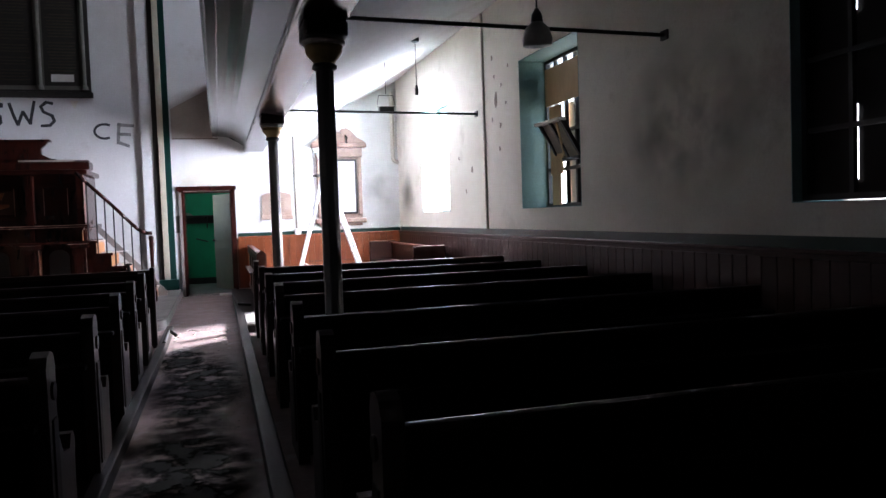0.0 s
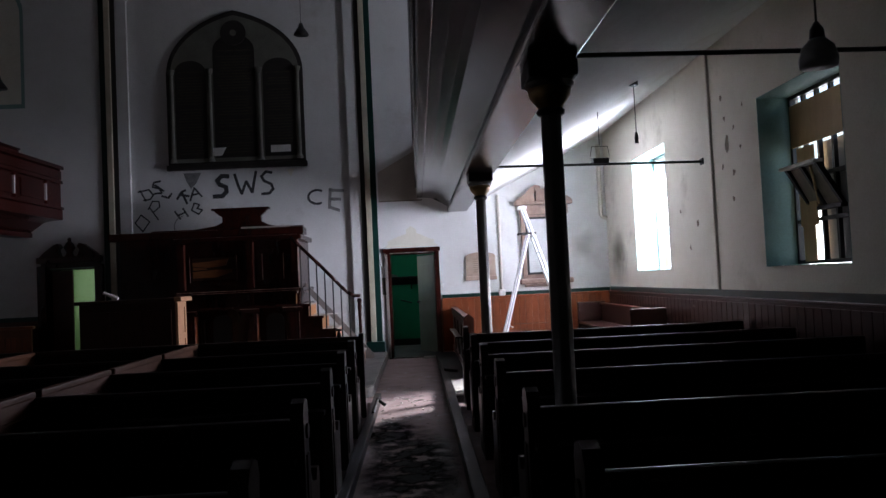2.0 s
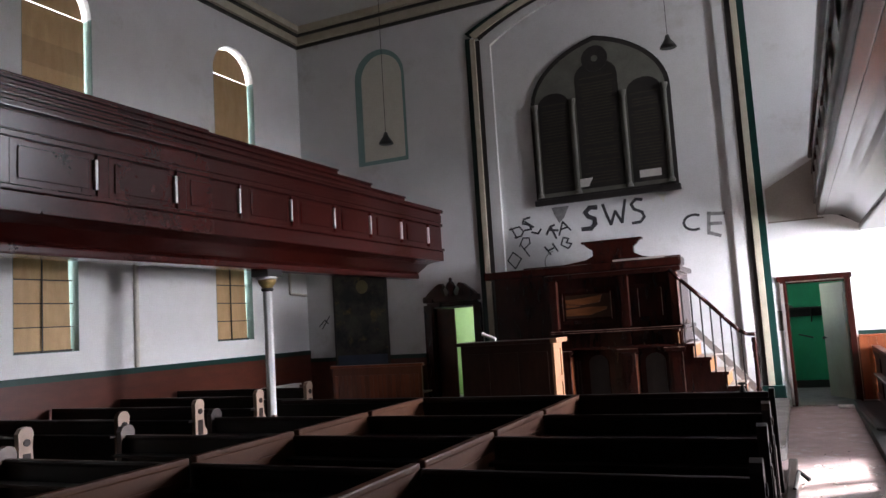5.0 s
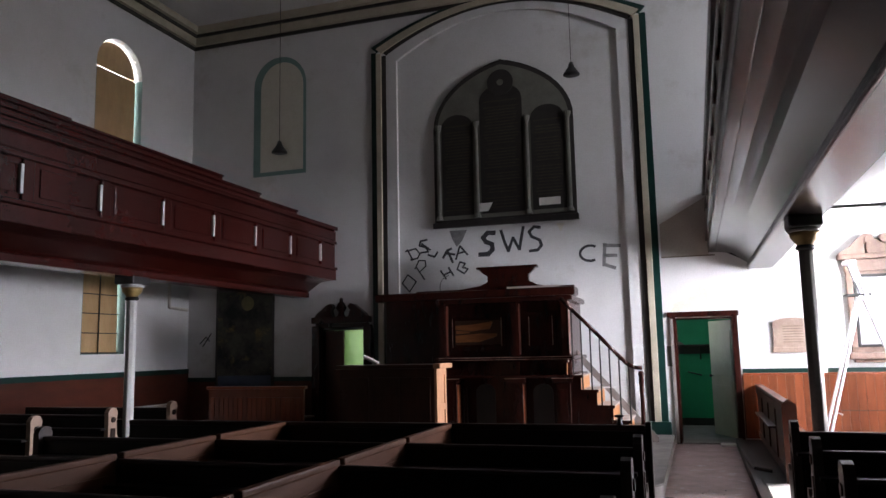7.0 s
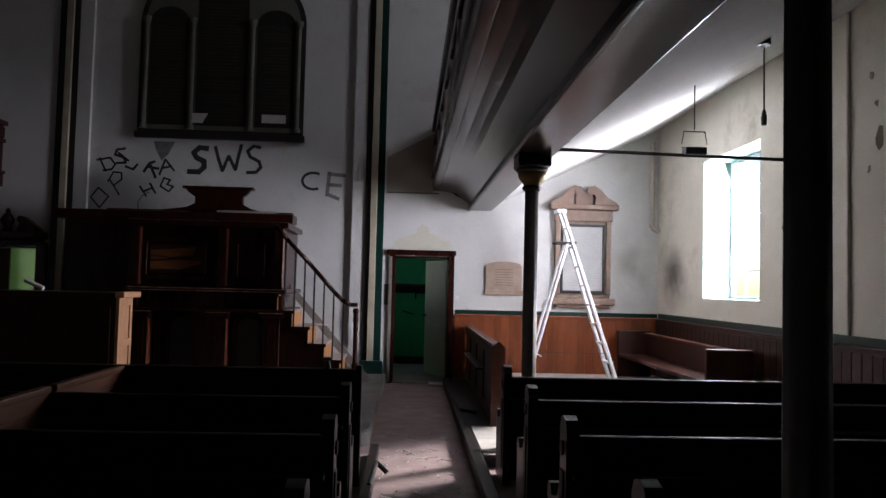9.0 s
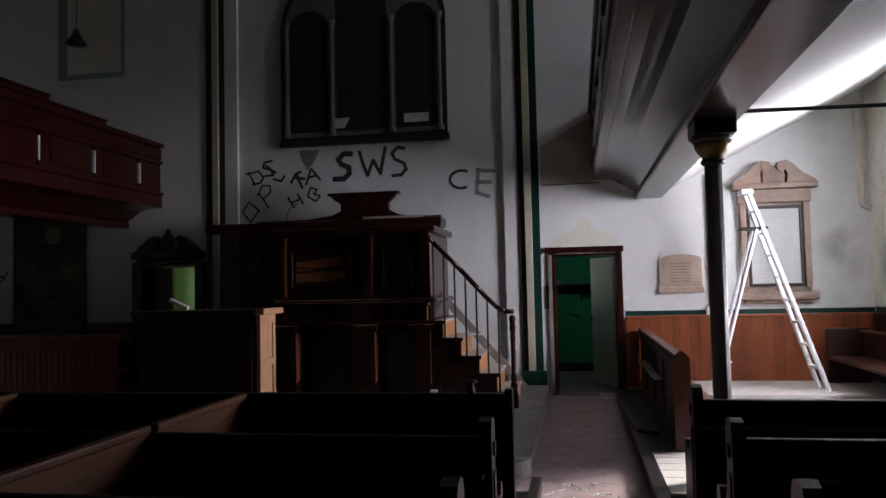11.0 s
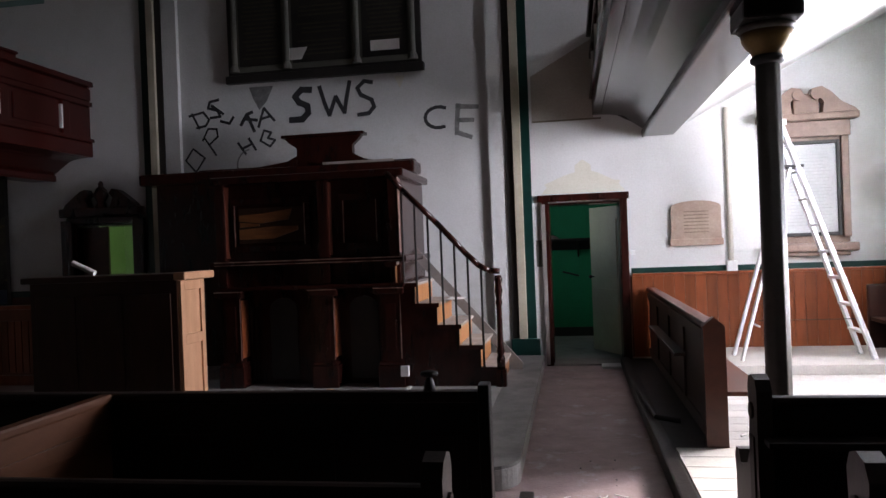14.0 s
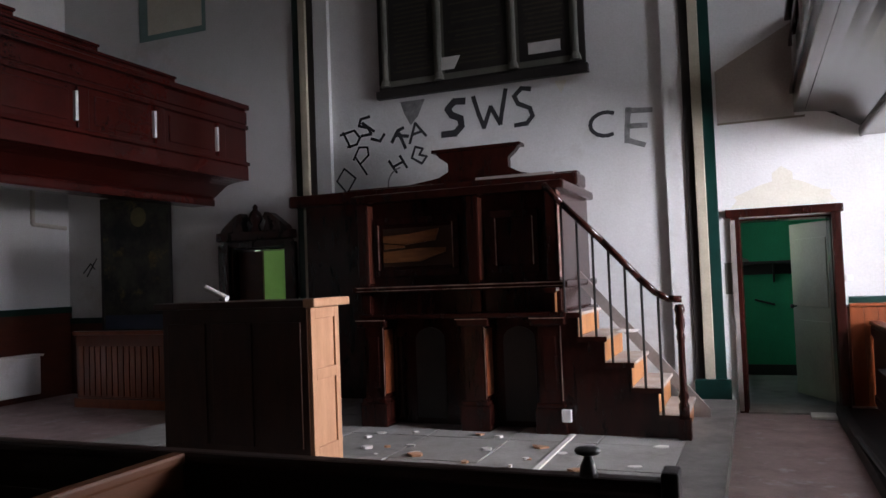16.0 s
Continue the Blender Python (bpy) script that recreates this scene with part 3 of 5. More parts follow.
struct("kerb_left", bx(0.76, 0.84, BY, 8.0, 0, 0.1, bevel=0.012), M_PEW, "dark wooden kerb along the aisle", "kerb")

# ---- pews ----


def pew(x0, x1, y, end_side, label, group, zt=0.83, m_end=None, base=0.0):
    """A bench pew that faces the front, its back's top at y. end_side: +1 / -1 / 0: where the shaped end stands."""
    p = thing("pew", (x0 + x1) / 2, y, base, label, "pew", group)
    m_end = m_end or M_END
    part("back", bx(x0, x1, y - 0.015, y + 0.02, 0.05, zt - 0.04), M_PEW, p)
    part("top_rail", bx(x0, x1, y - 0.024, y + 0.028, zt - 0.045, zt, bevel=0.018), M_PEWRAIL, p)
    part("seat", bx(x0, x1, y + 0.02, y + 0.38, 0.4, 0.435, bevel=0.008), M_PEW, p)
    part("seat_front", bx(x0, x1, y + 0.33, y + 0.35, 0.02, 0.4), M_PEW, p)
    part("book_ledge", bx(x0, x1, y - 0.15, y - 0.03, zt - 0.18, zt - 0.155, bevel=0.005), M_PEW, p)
    n = max(2, int((x1 - x0) / 0.6))
    w = (x1 - x0) / n
    for i in range(n):
        part("panel", bx(x0 + i * w + 0.06, x0 + (i + 1) * w - 0.06, y - 0.022, y - 0.015, 0.16, zt - 0.24, bevel=0.003), M_PEW, p)
    if end_side:
        xa = x1 if end_side > 0 else x0
        o = [(y - 0.07, 0.02), (y + 0.37, 0.02), (y + 0.37, 0.42), (y + 0.39, 0.48), (y + 0.36, 0.53), (y + 0.31, 0.53), (y + 0.27, 0.48), (y + 0.15, 0.5), (y + 0.085, 0.58), (y + 0.07, 0.72), (y + 0.085, zt + 0.03), (y + 0.06, zt + 0.075),
             (y + 0.01, zt + 0.09), (y - 0.045, zt + 0.075), (y - 0.075, zt + 0.03), (y - 0.07, zt - 0.05)]
        e = part("bench_end", pr(o, "x", xa - 0.025, xa + 0.035), m_end, p)
        part("roundel", tb((xa + 0.034 * end_side if end_side > 0 else xa - 0.024, y + 0.01, zt - 0.06), (xa + 0.045 * end_side if end_side > 0 else xa - 0.035, y + 0.01, zt - 0.06), 0.035, 14), M_PEWRAIL, e)
        part("sunk_panel", bx(*(sorted((xa + 0.035 * end_side, xa + 0.043 * end_side)) if end_side > 0 else (xa - 0.033, xa - 0.025)), y - 0.03, y + 0.05, 0.14, zt - 0.16, bevel=0.004), M_PEWRAIL, e)
    return p


RIGHT_ROWS = [7.0, 5.83, 4.72, 3.55, 2.23, 1.05, -0.12, -1.3, -2.5, -3.7, -4.9]
ROWS_Y = [7.02, 5.8, 4.65, 3.5, 2.25, 1.04, -0.15, -1.35, -2.5, -3.7, -4.9]
for y in RIGHT_ROWS:
    pew(1.83, 4.9, y, -1, "dark-stained wooden pew beside the aisle", "right aisle pews")
for y in ROWS_Y[1:]:
    pew(-1.03, 0.8 - 0.018 * max(y, 0.0), y, 1, "dark-stained wooden box pew beside the aisle", "nave pews")
    pew(-2.73, -1.07, y, 0, "dark-stained wooden box pew in the nave", "nave pews")
    pew(-4.6, -2.77, y, -1, "dark-stained wooden box pew beside the aisle", "nave pews")
for i in range(9):
    y = 9.1 - 1.15 * i
    pew(-8.3, -5.75, y, 1, "dark wooden pew with peaked bench end coloured pale as lit", "left aisle pews", zt=0.83, m_end=M_LITEND)


def frontal(x0, x1, y, label):
    f = thing("nave_partition", (x0 + x1) / 2, y, 0, label, "partition")
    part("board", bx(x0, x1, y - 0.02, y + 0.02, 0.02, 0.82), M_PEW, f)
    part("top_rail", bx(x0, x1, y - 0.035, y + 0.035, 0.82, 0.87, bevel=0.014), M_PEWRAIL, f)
    n = int((x1 - x0) / 0.55)
    w = (x1 - x0) / n
    for i in range(n):
        part("panel", bx(x0 + i * w + 0.06, x0 + (i + 1) * w - 0.06, y + 0.02, y + 0.028, 0.12, 0.68, bevel=0.003), M_PEW, f)
        part("panel", bx(x0 + i * w + 0.06, x0 + (i + 1) * w - 0.06, y - 0.028, y - 0.02, 0.12, 0.68, bevel=0.003), M_PEW, f)
    return f


f = frontal(-4.6, 0.68, 6.96, "dark wooden panelled front of the nave pews")
for xx in (0.705,):
    part("post", bx(xx - 0.025, xx + 0.025, 6.91, 7.01, 0, 0.9, bevel=0.01), M_PEW, f)
knob = thing("turned_finial", 0.47, 6.94, 0.87, "dark turned wooden knob standing on the pew front", "finial")
part("stem", lathe(bmesh.new(), [(0.03, 0.87), (0.026, 0.885), (0.02, 0.91), (0.013, 0.925), (0.014, 0.935)], 0.47, 6.94, 16), M_IRON, knob, smooth=True)
part("disc", lathe(bmesh.new(), [(0.014, 0.932), (0.036, 0.938), (0.04, 0.946), (0.036, 0.953), (0.02, 0.957)], 0.47, 6.94, 20), M_IRON, knob, smooth=True)

# long dividers between the nave blocks
for x in (-1.05, -2.75):
    for i, y in enumerate(ROWS_Y[1:]):
        y2 = 6.925 if i == 0 else ROWS_Y[i] - 0.03
        d = thing("pew_divider", x, y + 0.5, 0, "varnished brown partition between two pews", "pew partition", "pew partitions")
        part("board", bx(x - 0.015, x + 0.015, y + 0.03, y2, 0.03, 0.825), M_DIV, d)
        part("cap", bx(x - 0.03, x + 0.03, y + 0.035, y2, 0.825, 0.87, bevel=0.012), M_DIV, d)
        part("rail", bx(x + 0.015, x + 0.025, y + 0.03, y2, 0.66, 0.73, bevel=0.003), M_DIV, d)

# bench beside the aisle in front
b = thing("bench_partition", 2.0, 11, 0, "dark red-brown panelled bench beside the aisle", "bench")
# aisle face takes darker wood, so its shade sits in the colour
part("back", bx(1.97, 2.02, 9.0, 12.9, 0.1, 0.88), M_DESK, b)
part("cap", bx(1.945, 2.045, 9.0, 12.9, 0.88, 0.92, bevel=0.012), M_DADOD, b)
part("end_post", pr([(1.93, 0.002), (2.07, 0.0), (2.07, 0.9), (2.0, 0.96), (1.93, 0.9)], "y", 8.93, 9.0), M_DADOD, b, "worn red-brown end post")
for i in range(4):
    y = 9.1 + i * 0.95
    for q in ((y, y + 0.08, 0.14, 0.86), (y + 0.08, y + 0.95, 0.78, 0.86), (y + 0.08, y + 0.95, 0.14, 0.22)):
        part("frame_rail", bx(1.952, 1.97, q[0], min(q[1], 12.88), q[2], q[3], bevel=0.005), M_DESK, b)
part("book_ledge", bx(1.86, 1.952, 9.9, 11.9, 0.56, 0.585, bevel=0.006), M_DESK, b)
part("seat", bx(2.02, 2.36, 9.02, 11.55, 0.42, 0.45, bevel=0.006), M_DADOD, b)

bb = thing("wall_bench", 4.6, 11, 0.1, "brown wooden bench against the side wall", "bench")
part("back", bx(4.72, 4.76, 9.3, 12.7, 0.45, 0.84, bevel=0.006), M_DADO_SHADED, bb)
part("cap", bx(4.68, 4.8, 9.3, 12.7, 0.84, 0.87, bevel=0.01), M_DADOD, bb)
part("seat", bx(4.3, 4.72, 9.35, 12.7, 0.5, 0.54, bevel=0.006), M_DADO_SHADED, bb)
part("end_panel", bx(4.28, 4.8, 9.24, 9.3, 0.1, 0.9, bevel=0.02), M_DADO_SHADED, bb)
part("end_panel", bx(4.28, 4.8, 12.7, 12.76, 0.1, 0.9, bevel=0.02), M_DADO_SHADED, bb)

# ---- pulpit ----
P = thing("pulpit", -1.5, 11.2, 0.145, "tall dark mahogany pulpit with panelled desk, pilasters and back screen", "pulpit")
part("back_screen", bx(-3.9, -0.68, 12.35, 12.6, 0.145, 2.36), M_PULPIT, P)
part("screen_cornice", bx(-4.06, -0.64, 12.22, 12.66, 2.36, 2.5, bevel=0.03), M_PULPIT, P)
ped = [(-3.3, 2.5), (-0.7, 2.5), (-1.04, 2.52), (-1.28, 2.57), (-1.41, 2.64), (-1.41, 2.74), (-1.34, 2.8), (-1.3, 2.85), (-2.24, 2.85), (-2.2, 2.8), (-2.1, 2.73), (-2.1, 2.64), (-2.22, 2.58), (-2.6, 2.53)]
part("pediment", pr(ped, "y", 12.4, 12.5), M_PULPIT, P, "scrolled mahogany pediment")
part("pediment_cap", bx(-2.28, -1.26, 12.36, 12.54, 2.85, 2.89, bevel=0.01), M_PULPIT, P)
part("pediment_base", bx(-3.35, -0.67, 12.37, 12.53, 2.5, 2.53, bevel=0.006), M_PULPIT, P)
UY = 11.1
part("desk_body", bx(-2.46, -0.58, UY + 0.02, 12.35, 1.12, 2.2), M_PULPIT, P)
part("desk_rail", bx(-2.54, -0.5, UY - 0.13, 12.3, 2.2, 2.28, bevel=0.025), M_PULPIT, P)
part("desk_ledge", bx(-2.56, -0.5, UY - 0.13, 12.3, 1.36, 1.42, bevel=0.02), M_PULPIT, P)
part("desk_frieze", bx(-2.48, -0.56, UY - 0.01, UY + 0.02, 1.16, 1.36), M_PULPIT, P)
for xa, xb, m in ((-2.36, -1.5, M_DESK), (-1.2, -0.76, M_PULPIT)):
    pan = part("panel", bx(xa + 0.08, xb - 0.08, UY + 0.012, UY + 0.021, 1.6, 1.96), m, P, "worn panel with stripped orange wood" if m is M_DESK else "")
    for q in ((xa, xb, 1.99, 2.06), (xa, xb, 1.5, 1.57), (xa, xa + 0.06, 1.57, 1.99), (xb - 0.06, xb, 1.57, 1.99)):
        part("moulding", bx(q[0], q[1], UY - 0.022, UY + 0.02, q[2], q[3], bevel=0.012), M_PULPIT, pan)
for pts in (((-2.27, 1.64), (-1.9, 1.64), (-1.64, 1.72), (-1.64, 1.76), (-1.9, 1.765), (-2.27, 1.74)), ((-2.27, 1.83), (-2.04, 1.8), (-1.74, 1.83), (-1.7, 1.94), (-2.0, 1.9), (-2.27, 1.89)), ((-2.26, 1.765), (-2.05, 1.775), (-2.06, 1.795), (-2.26, 1.815))):
    part("split_strip", pr(list(pts), "y", UY - 0.004, UY + 0.014), M_PANEL, P, "splintered orange wood strip")
for xx in (-2.44, -1.34, -0.62):
    part("pilaster", bx(xx - 0.055, xx + 0.055, UY - 0.1, UY + 0.03, 1.42, 2.2, bevel=0.012), M_PULPIT, P)
    # window light on the right-hand face, put in as a redder strip
    part("worn_side", bx(xx + 0.055, xx + 0.058, UY - 0.085, UY + 0.015, 1.45, 2.18), M_DADOD, P, "pilaster side coloured lighter red as if lit")
    part("pilaster", bx(xx - 0.05, xx + 0.05, UY - 0.08, UY + 0.03, 1.16, 1.36, bevel=0.01), M_PULPIT, P)
# glossy edge highlights, painted as thin pale strips
for q in ((-2.5, -0.54, 1.405, 1.415), (-2.5, -0.54, 1.375, 1.381)):
    part("edge_highlight", bx(q[0], q[1], UY - 0.133, UY - 0.129, q[2], q[3]), M_EDGELIGHT, P, "pale painted highlight on the ledge edge")
for xx, za, zb in ((-2.31, 1.57, 1.99), (-1.56, 1.57, 1.99), (-1.15, 1.57, 1.99), (-0.81, 1.57, 1.99), (-0.57, 1.45, 2.19)):
    part("edge_highlight", bx(xx - 0.004, xx + 0.004, UY - 0.027, UY - 0.021, za, zb), M_EDGELIGHT, P, "pale painted highlight on the moulding edge")
part("edge_highlight", bx(-0.569, -0.561, UY - 0.104, UY - 0.06, 1.45, 2.19), M_EDGELIGHT, P, "pale painted highlight on the pilaster edge")
part("dusty_ledge", bx(-1.75, -0.9, 12.3, 12.36, 2.5, 2.535, bevel=0.004), M_TREAD, P, "dusty pale strip below the pediment")
# lower stage
LY = 10.88
part("lower_body", bx(-2.4, -0.56, LY + 0.25, 12.35, 0.145, 1.12), M_PULPIT, P)
part("lower_shelf", bx(-2.44, -0.5, LY - 0.02, 12.3, 1.12, 1.16, bevel=0.012), M_PULPIT, P)
for xx in (-2.31, -1.33, -0.66):
    c = part("lower_pilaster", bx(xx - 0.1, xx + 0.1, LY + 0.03, LY + 0.25, 0.38, 1.06, bevel=0.012), M_PULPIT, P)
    part("plinth", bx(xx - 0.135, xx + 0.135, LY - 0.01, LY + 0.25, 0.145, 0.36, bevel=0.01), M_PULPIT, c)
    part("plinth_moulding", bx(xx - 0.125, xx + 0.125, LY, LY + 0.25, 0.36, 0.4, bevel=0.012), M_PULPIT, c)
    part("capital", bx(xx - 0.15, xx + 0.15, LY - 0.03, LY + 0.25, 1.05, 1.12, bevel=0.015), M_PULPIT, c)
    # highlights on capital and arris, painted as pale strips
    part("edge_highlight", bx(xx - 0.15, xx + 0.15, LY - 0.033, LY - 0.03, 1.108, 1.116), M_EDGELIGHT, c, "pale painted highlight on the capital edge")
    part("edge_highlight", bx(xx + 0.095, xx + 0.101, LY + 0.027, LY + 0.035, 0.42, 1.04), M_EDGELIGHT, c, "pale painted highlight on the arris")
    part("sunk_panel", bx(xx - 0.055, xx + 0.055, LY + 0.018, LY + 0.031, 0.5, 0.96, bevel=0.006), M_PULPIT, c)
    # orange strip paints the window light on this right-hand face
    part("worn_side", bx(xx + 0.1, xx + 0.104, LY + 0.05, LY + 0.22, 0.44, 1.02), M_DADO, c, "pilaster side coloured orange-red as if lit")
ap = [(-1.13, 0.2), (-0.84, 0.2), (-0.84, 0.9)] + [(-0.985 +  0.15 * math.cos(a), 0.9 + 0.13 * math.sin(a)) for a in [math.pi * k / 8 for k in range(1, 8)]] + [(-1.13, 0.9)]
part("arched_panel", pr(ap, "y", LY + 0.235, LY + 0.25), M_BLACK, P, "dark arched panel")
part("arched_panel", pr([(x - 0.85, z) for x, z in ap], "y", LY + 0.235, LY + 0.25), M_BLACK, P, "dark arched panel")
for xx in (-2.17, -2.12):
    part("door_edge", bx(xx - 0.008, xx + 0.008, LY + 0.2, LY + 0.25, 0.2, 0.95), M_PEWRAIL, P)
# pulpit stairs
SX = [0.4, 0.21, 0.01, -0.2, -0.41, -0.6]
SZ = [0.33, 0.54, 0.74, 0.95, 1.15, 1.36]
SY0, SY1 = 10.92, 11.85
for i, (xs, zs) in enumerate(zip(SX, SZ)):
    xb = SX[i + 1] if i + 1 < len(SX) else -0.68
    part("riser", bx(xs - 0.025, xs - 0.005, SY0 + 0.03, SY1, (SZ[i - 1] if i else 0.147), zs - 0.03), M_ORANGE, P, "worn orange wood stair riser")
    part("tread", bx(xb - 0.006, xs + 0.02, SY0 - 0.03, SY1, zs - 0.03, zs, bevel=0.008), M_TREAD, P, "dusty stair tread")
    part("tread_edge", bx(xb - 0.006, xs + 0.024, SY0 - 0.045, SY0 - 0.03, zs - 0.04, zs + 0.002, bevel=0.004), M_PULPIT, P)
sp = [(0.393, 0.147)]
for i, (xs, zs) in enumerate(zip(SX, SZ)):
    sp += [(xs - 0.006, zs - 0.032)] if i == 0 else [(xs - 0.006, SZ[i - 1] - 0.032), (xs - 0.006, zs - 0.032)]
sp += [(-0.62, SZ[-1] - 0.032), (-0.62, 0.147)]
part("stair_spandrel", pr(sp, "y", SY0, SY0 + 0.03), M_PULPIT, P)
part("far_stringer", pr([(0.54, 0.147), (0.54, 0.22), (-0.6, 1.52), (-0.6, 1.38), (0.38, 0.25), (0.38, 0.147)], "y", SY1, SY1 + 0.035), M_GREYWOOD, P, "grey painted wall-side stringer")
part("newel", lathe(bmesh.new(), [(0.04, 0.3), (0.04, 0.42), (0.028, 0.44), (0.042, 0.48), (0.03, 0.52), (0.026, 0.9), (0.034, 0.94), (0.026, 0.98), (0.038, 1.05), (0.03, 1.12), (0.042, 1.16), (0.03, 1.2)], 0.4, SY0 - 0.02, 16), M_PULPIT, P, "turned dark newel post", True)
part("newel_base", bx(0.35, 0.45, SY0 - 0.07, SY0 + 0.03, 0.147, 0.31, bevel=0.008), M_PULPIT, P)
rail = [(0.42, 1.24), (0.32, 1.245), (0.22, 1.3), (0.1, 1.42), (-0.18, 1.73), (-0.5, 2.06), (-0.64, 2.22)]
rb = bmesh.new()
for a, q in zip(rail, rail[1:]):
    tube(rb, (a[0], SY0 - 0.02, a[1]), (q[0], SY0 - 0.02, q[1]), 0.028, 10)
    bmesh.ops.create_icosphere(rb, subdivisions=2, radius=0.0285, matrix=Matrix.Translation((q[0], SY0 - 0.02, q[1])))
part("handrail", rb, M_PULPIT, P, "dark polished swept handrail", True)


def rail_z(x):
    for a, q in zip(rail, rail[1:]):
        if q[0] <= x <= a[0]:
            return a[1] + (q[1] - a[1]) * (x - a[0]) / (q[0] - a[0])
    return 2.2


for i in range(7):
    xx = 0.24 - i * 0.125
    zs = [z for s_, z in zip(SX, SZ) if s_ >= xx][-1]
    part("baluster", tb((xx, SY0 - 0.02, zs - 0.01), (xx, SY0 - 0.02, rail_z(xx)), 0.011, 8), M_IRON, P, "thin black iron baluster")

# stall in front of the pulpit
S = thing("reading_desk", -2.710, 9.530, 0.145, "dark wooden reading desk with pale panelled side", "reading desk")
part("body", bx(-3.310, -2.010, 9.320, 9.730, 0.145, 1.31), M_DESK, S)
part("top", bx(-3.370, -1.930, 9.280, 9.770, 1.31, 1.36, bevel=0.012), M_DESK, S)
# right-hand side is much paler than the desk front
sd = part("side_panel", bx(-2.010, -1.995, 9.330, 9.720, 0.147, 1.3), M_PALEWOOD, S, "pale orange wood side")
for q in ((9.330, 9.390, 0.147, 1.3), (9.660, 9.720, 0.147, 1.3), (9.390, 9.660, 0.147, 0.3), (9.390, 9.660, 0.78, 0.86), (9.390, 9.660, 1.22, 1.3)):
    part("rail", bx(-1.995, -1.978, *q, bevel=0.004), M_PALEWOOD, sd)
part("cornice_end", bx(-2.010, -1.910, 9.270, 9.780, 1.305, 1.368, bevel=0.015), M_PALEWOOD, S, "pale cornice end")
for i in range(3):
    part("panel", bx(-3.260 + i * 0.42, -2.900 + i * 0.42, 9.308, 9.320, 0.3, 1.2, bevel=0.005), M_DESK, S)
tagged(part("paper_roll", tb((-2.860, 9.530, 1.38), (-3.060, 9.530, 1.47), 0.025, 10), M_PAPER), "rolled white paper lying on the desk", "paper")

# panelled stall at the left of the chancel
L = thing("choir_bench", -6.2, 12.0, 0, "orange-brown panelled bench front", "bench")
part("front", bx(-7.2, -5.3, 12.0, 12.04, 0.0, 0.92), M_DADO, L)
part("cap", bx(-7.24, -5.26, 11.97, 12.07, 0.92, 0.97, bevel=0.012), M_DADO, L)
for i in range(19):
    part("slat", bx(-7.15 + i * 0.095, -7.07 + i * 0.095, 11.985, 12.0, 0.15, 0.78, bevel=0.004), M_DADO, L)
part("seat", bx(-7.2, -5.3, 12.04, 12.4, 0.42, 0.45), M_DADOD, L)
part("plinth", bx(-7.22, -5.28, 11.96, 12.0, 0, 0.12, bevel=0.006), M_DADO, L)
box2 = thing("radiator_box", -7.7, 10.9, 0, "grey-white boxed radiator by the side wall", "radiator")
part("body", bx(-8.36, -8.2, 9.8, 12.3, 0.1, 0.62, bevel=0.02), M_WALL, box2)
part("top", bx(-8.36, -8.16, 9.78, 12.32, 0.62, 0.65, bevel=0.008), M_WALL, box2)

# ---- rooms behind the doorways ----
vb = bmesh.new()
box(vb, 0.2, 3.0, 15.9, 16.0, 0, 2.9)
# unseen opening, added to let the vestry fill lamp in
wall_grid(vb, "x", 0.1, 0.2, FY + 0.45, 16.0, 0, 2.9, [(14.3, 15.1, 1.4, 2.4, False)])
box(vb, 3.0, 3.1, FY + 0.45, 16.0, 0, 2.9)
struct("wall_vestry", vb, M_VGREEN, "bright green painted vestry walls", "wall")
struct("ceiling_vestry", bx(0.1, 3.1, FY + 0.45, 16, 2.9, 3.0), M_CEIL, "plain vestry ceiling", "ceiling")
struct("floor_vestry", bx(0.1, 3.1, FY + 0.45, 16, -0.1, 0.0), M_STONE, "dusty grey vestry floor", "floor")
struct("baseboard_vestry", bx(0.2, 3.0, 15.88, 15.9, 0, 0.14), M_BLACK, "dark skirting board", "baseboard")
lb = bmesh.new()
# unseen opening, added for the left room's fill lamp
wall_grid(lb, "x", -6.7, -6.6, FY + 0.45, 16.0, 0, 2.9, [(14.0, 15.2, 1.0, 2.4, False)])
box(lb, -6.6, -3.4, 15.9, 16.0, 0, 2.9)
box(lb, -3.5, -3.4, FY + 0.45, 15.9, 0, 2.9)
struct("wall_left_room", lb, M_LGREEN, "light green painted side room walls", "wall")
struct("ceiling_left_room", bx(-6.7, -3.4, FY + 0.45, 16, 2.9, 3.0), M_CEIL, "plain side room ceiling", "ceiling")
struct("floor_left_room", bx(-6.7, -3.4, FY + 0.45, 16, -0.1, 0.0), M_STONE, "dusty side room floor", "floor")


def door_frame(name, x0, x1, label):
    d = struct(name, bx(x0 - 0.075, x0 + 0.012, FY - 0.035, FY + 0.05, 0, 2.05, bevel=0.008), M_PULPIT, label, "door frame")
    part("jamb", bx(x1 - 0.012, x1 + 0.075, FY - 0.035, FY + 0.05, 0, 2.05, bevel=0.008), M_PULPIT, d)
    part("head", bx(x0 - 0.12, x1 + 0.1, FY - 0.05, FY + 0.05, 1.975, 2.06, bevel=0.012), M_PULPIT, d)
    part("lining", bx(x0, x0 + 0.02, FY + 0.05, FY + 0.45, 0, 1.96), M_PULPIT, d)
    part("lining", bx(x1 - 0.02, x1, FY + 0.05, FY + 0.45, 0, 1.96), M_PULPIT, d)
    part("head_lining", bx(x0 + 0.02, x1 - 0.02, FY + 0.05, FY + 0.45, 1.94, 1.96), M_PULPIT, d)
    return d


door_frame("door_1", 0.83, 1.69, "dark red-brown door frame, worn pale on one jamb")
door_frame("door_2", -5.45, -4.59, "dark wooden door frame")
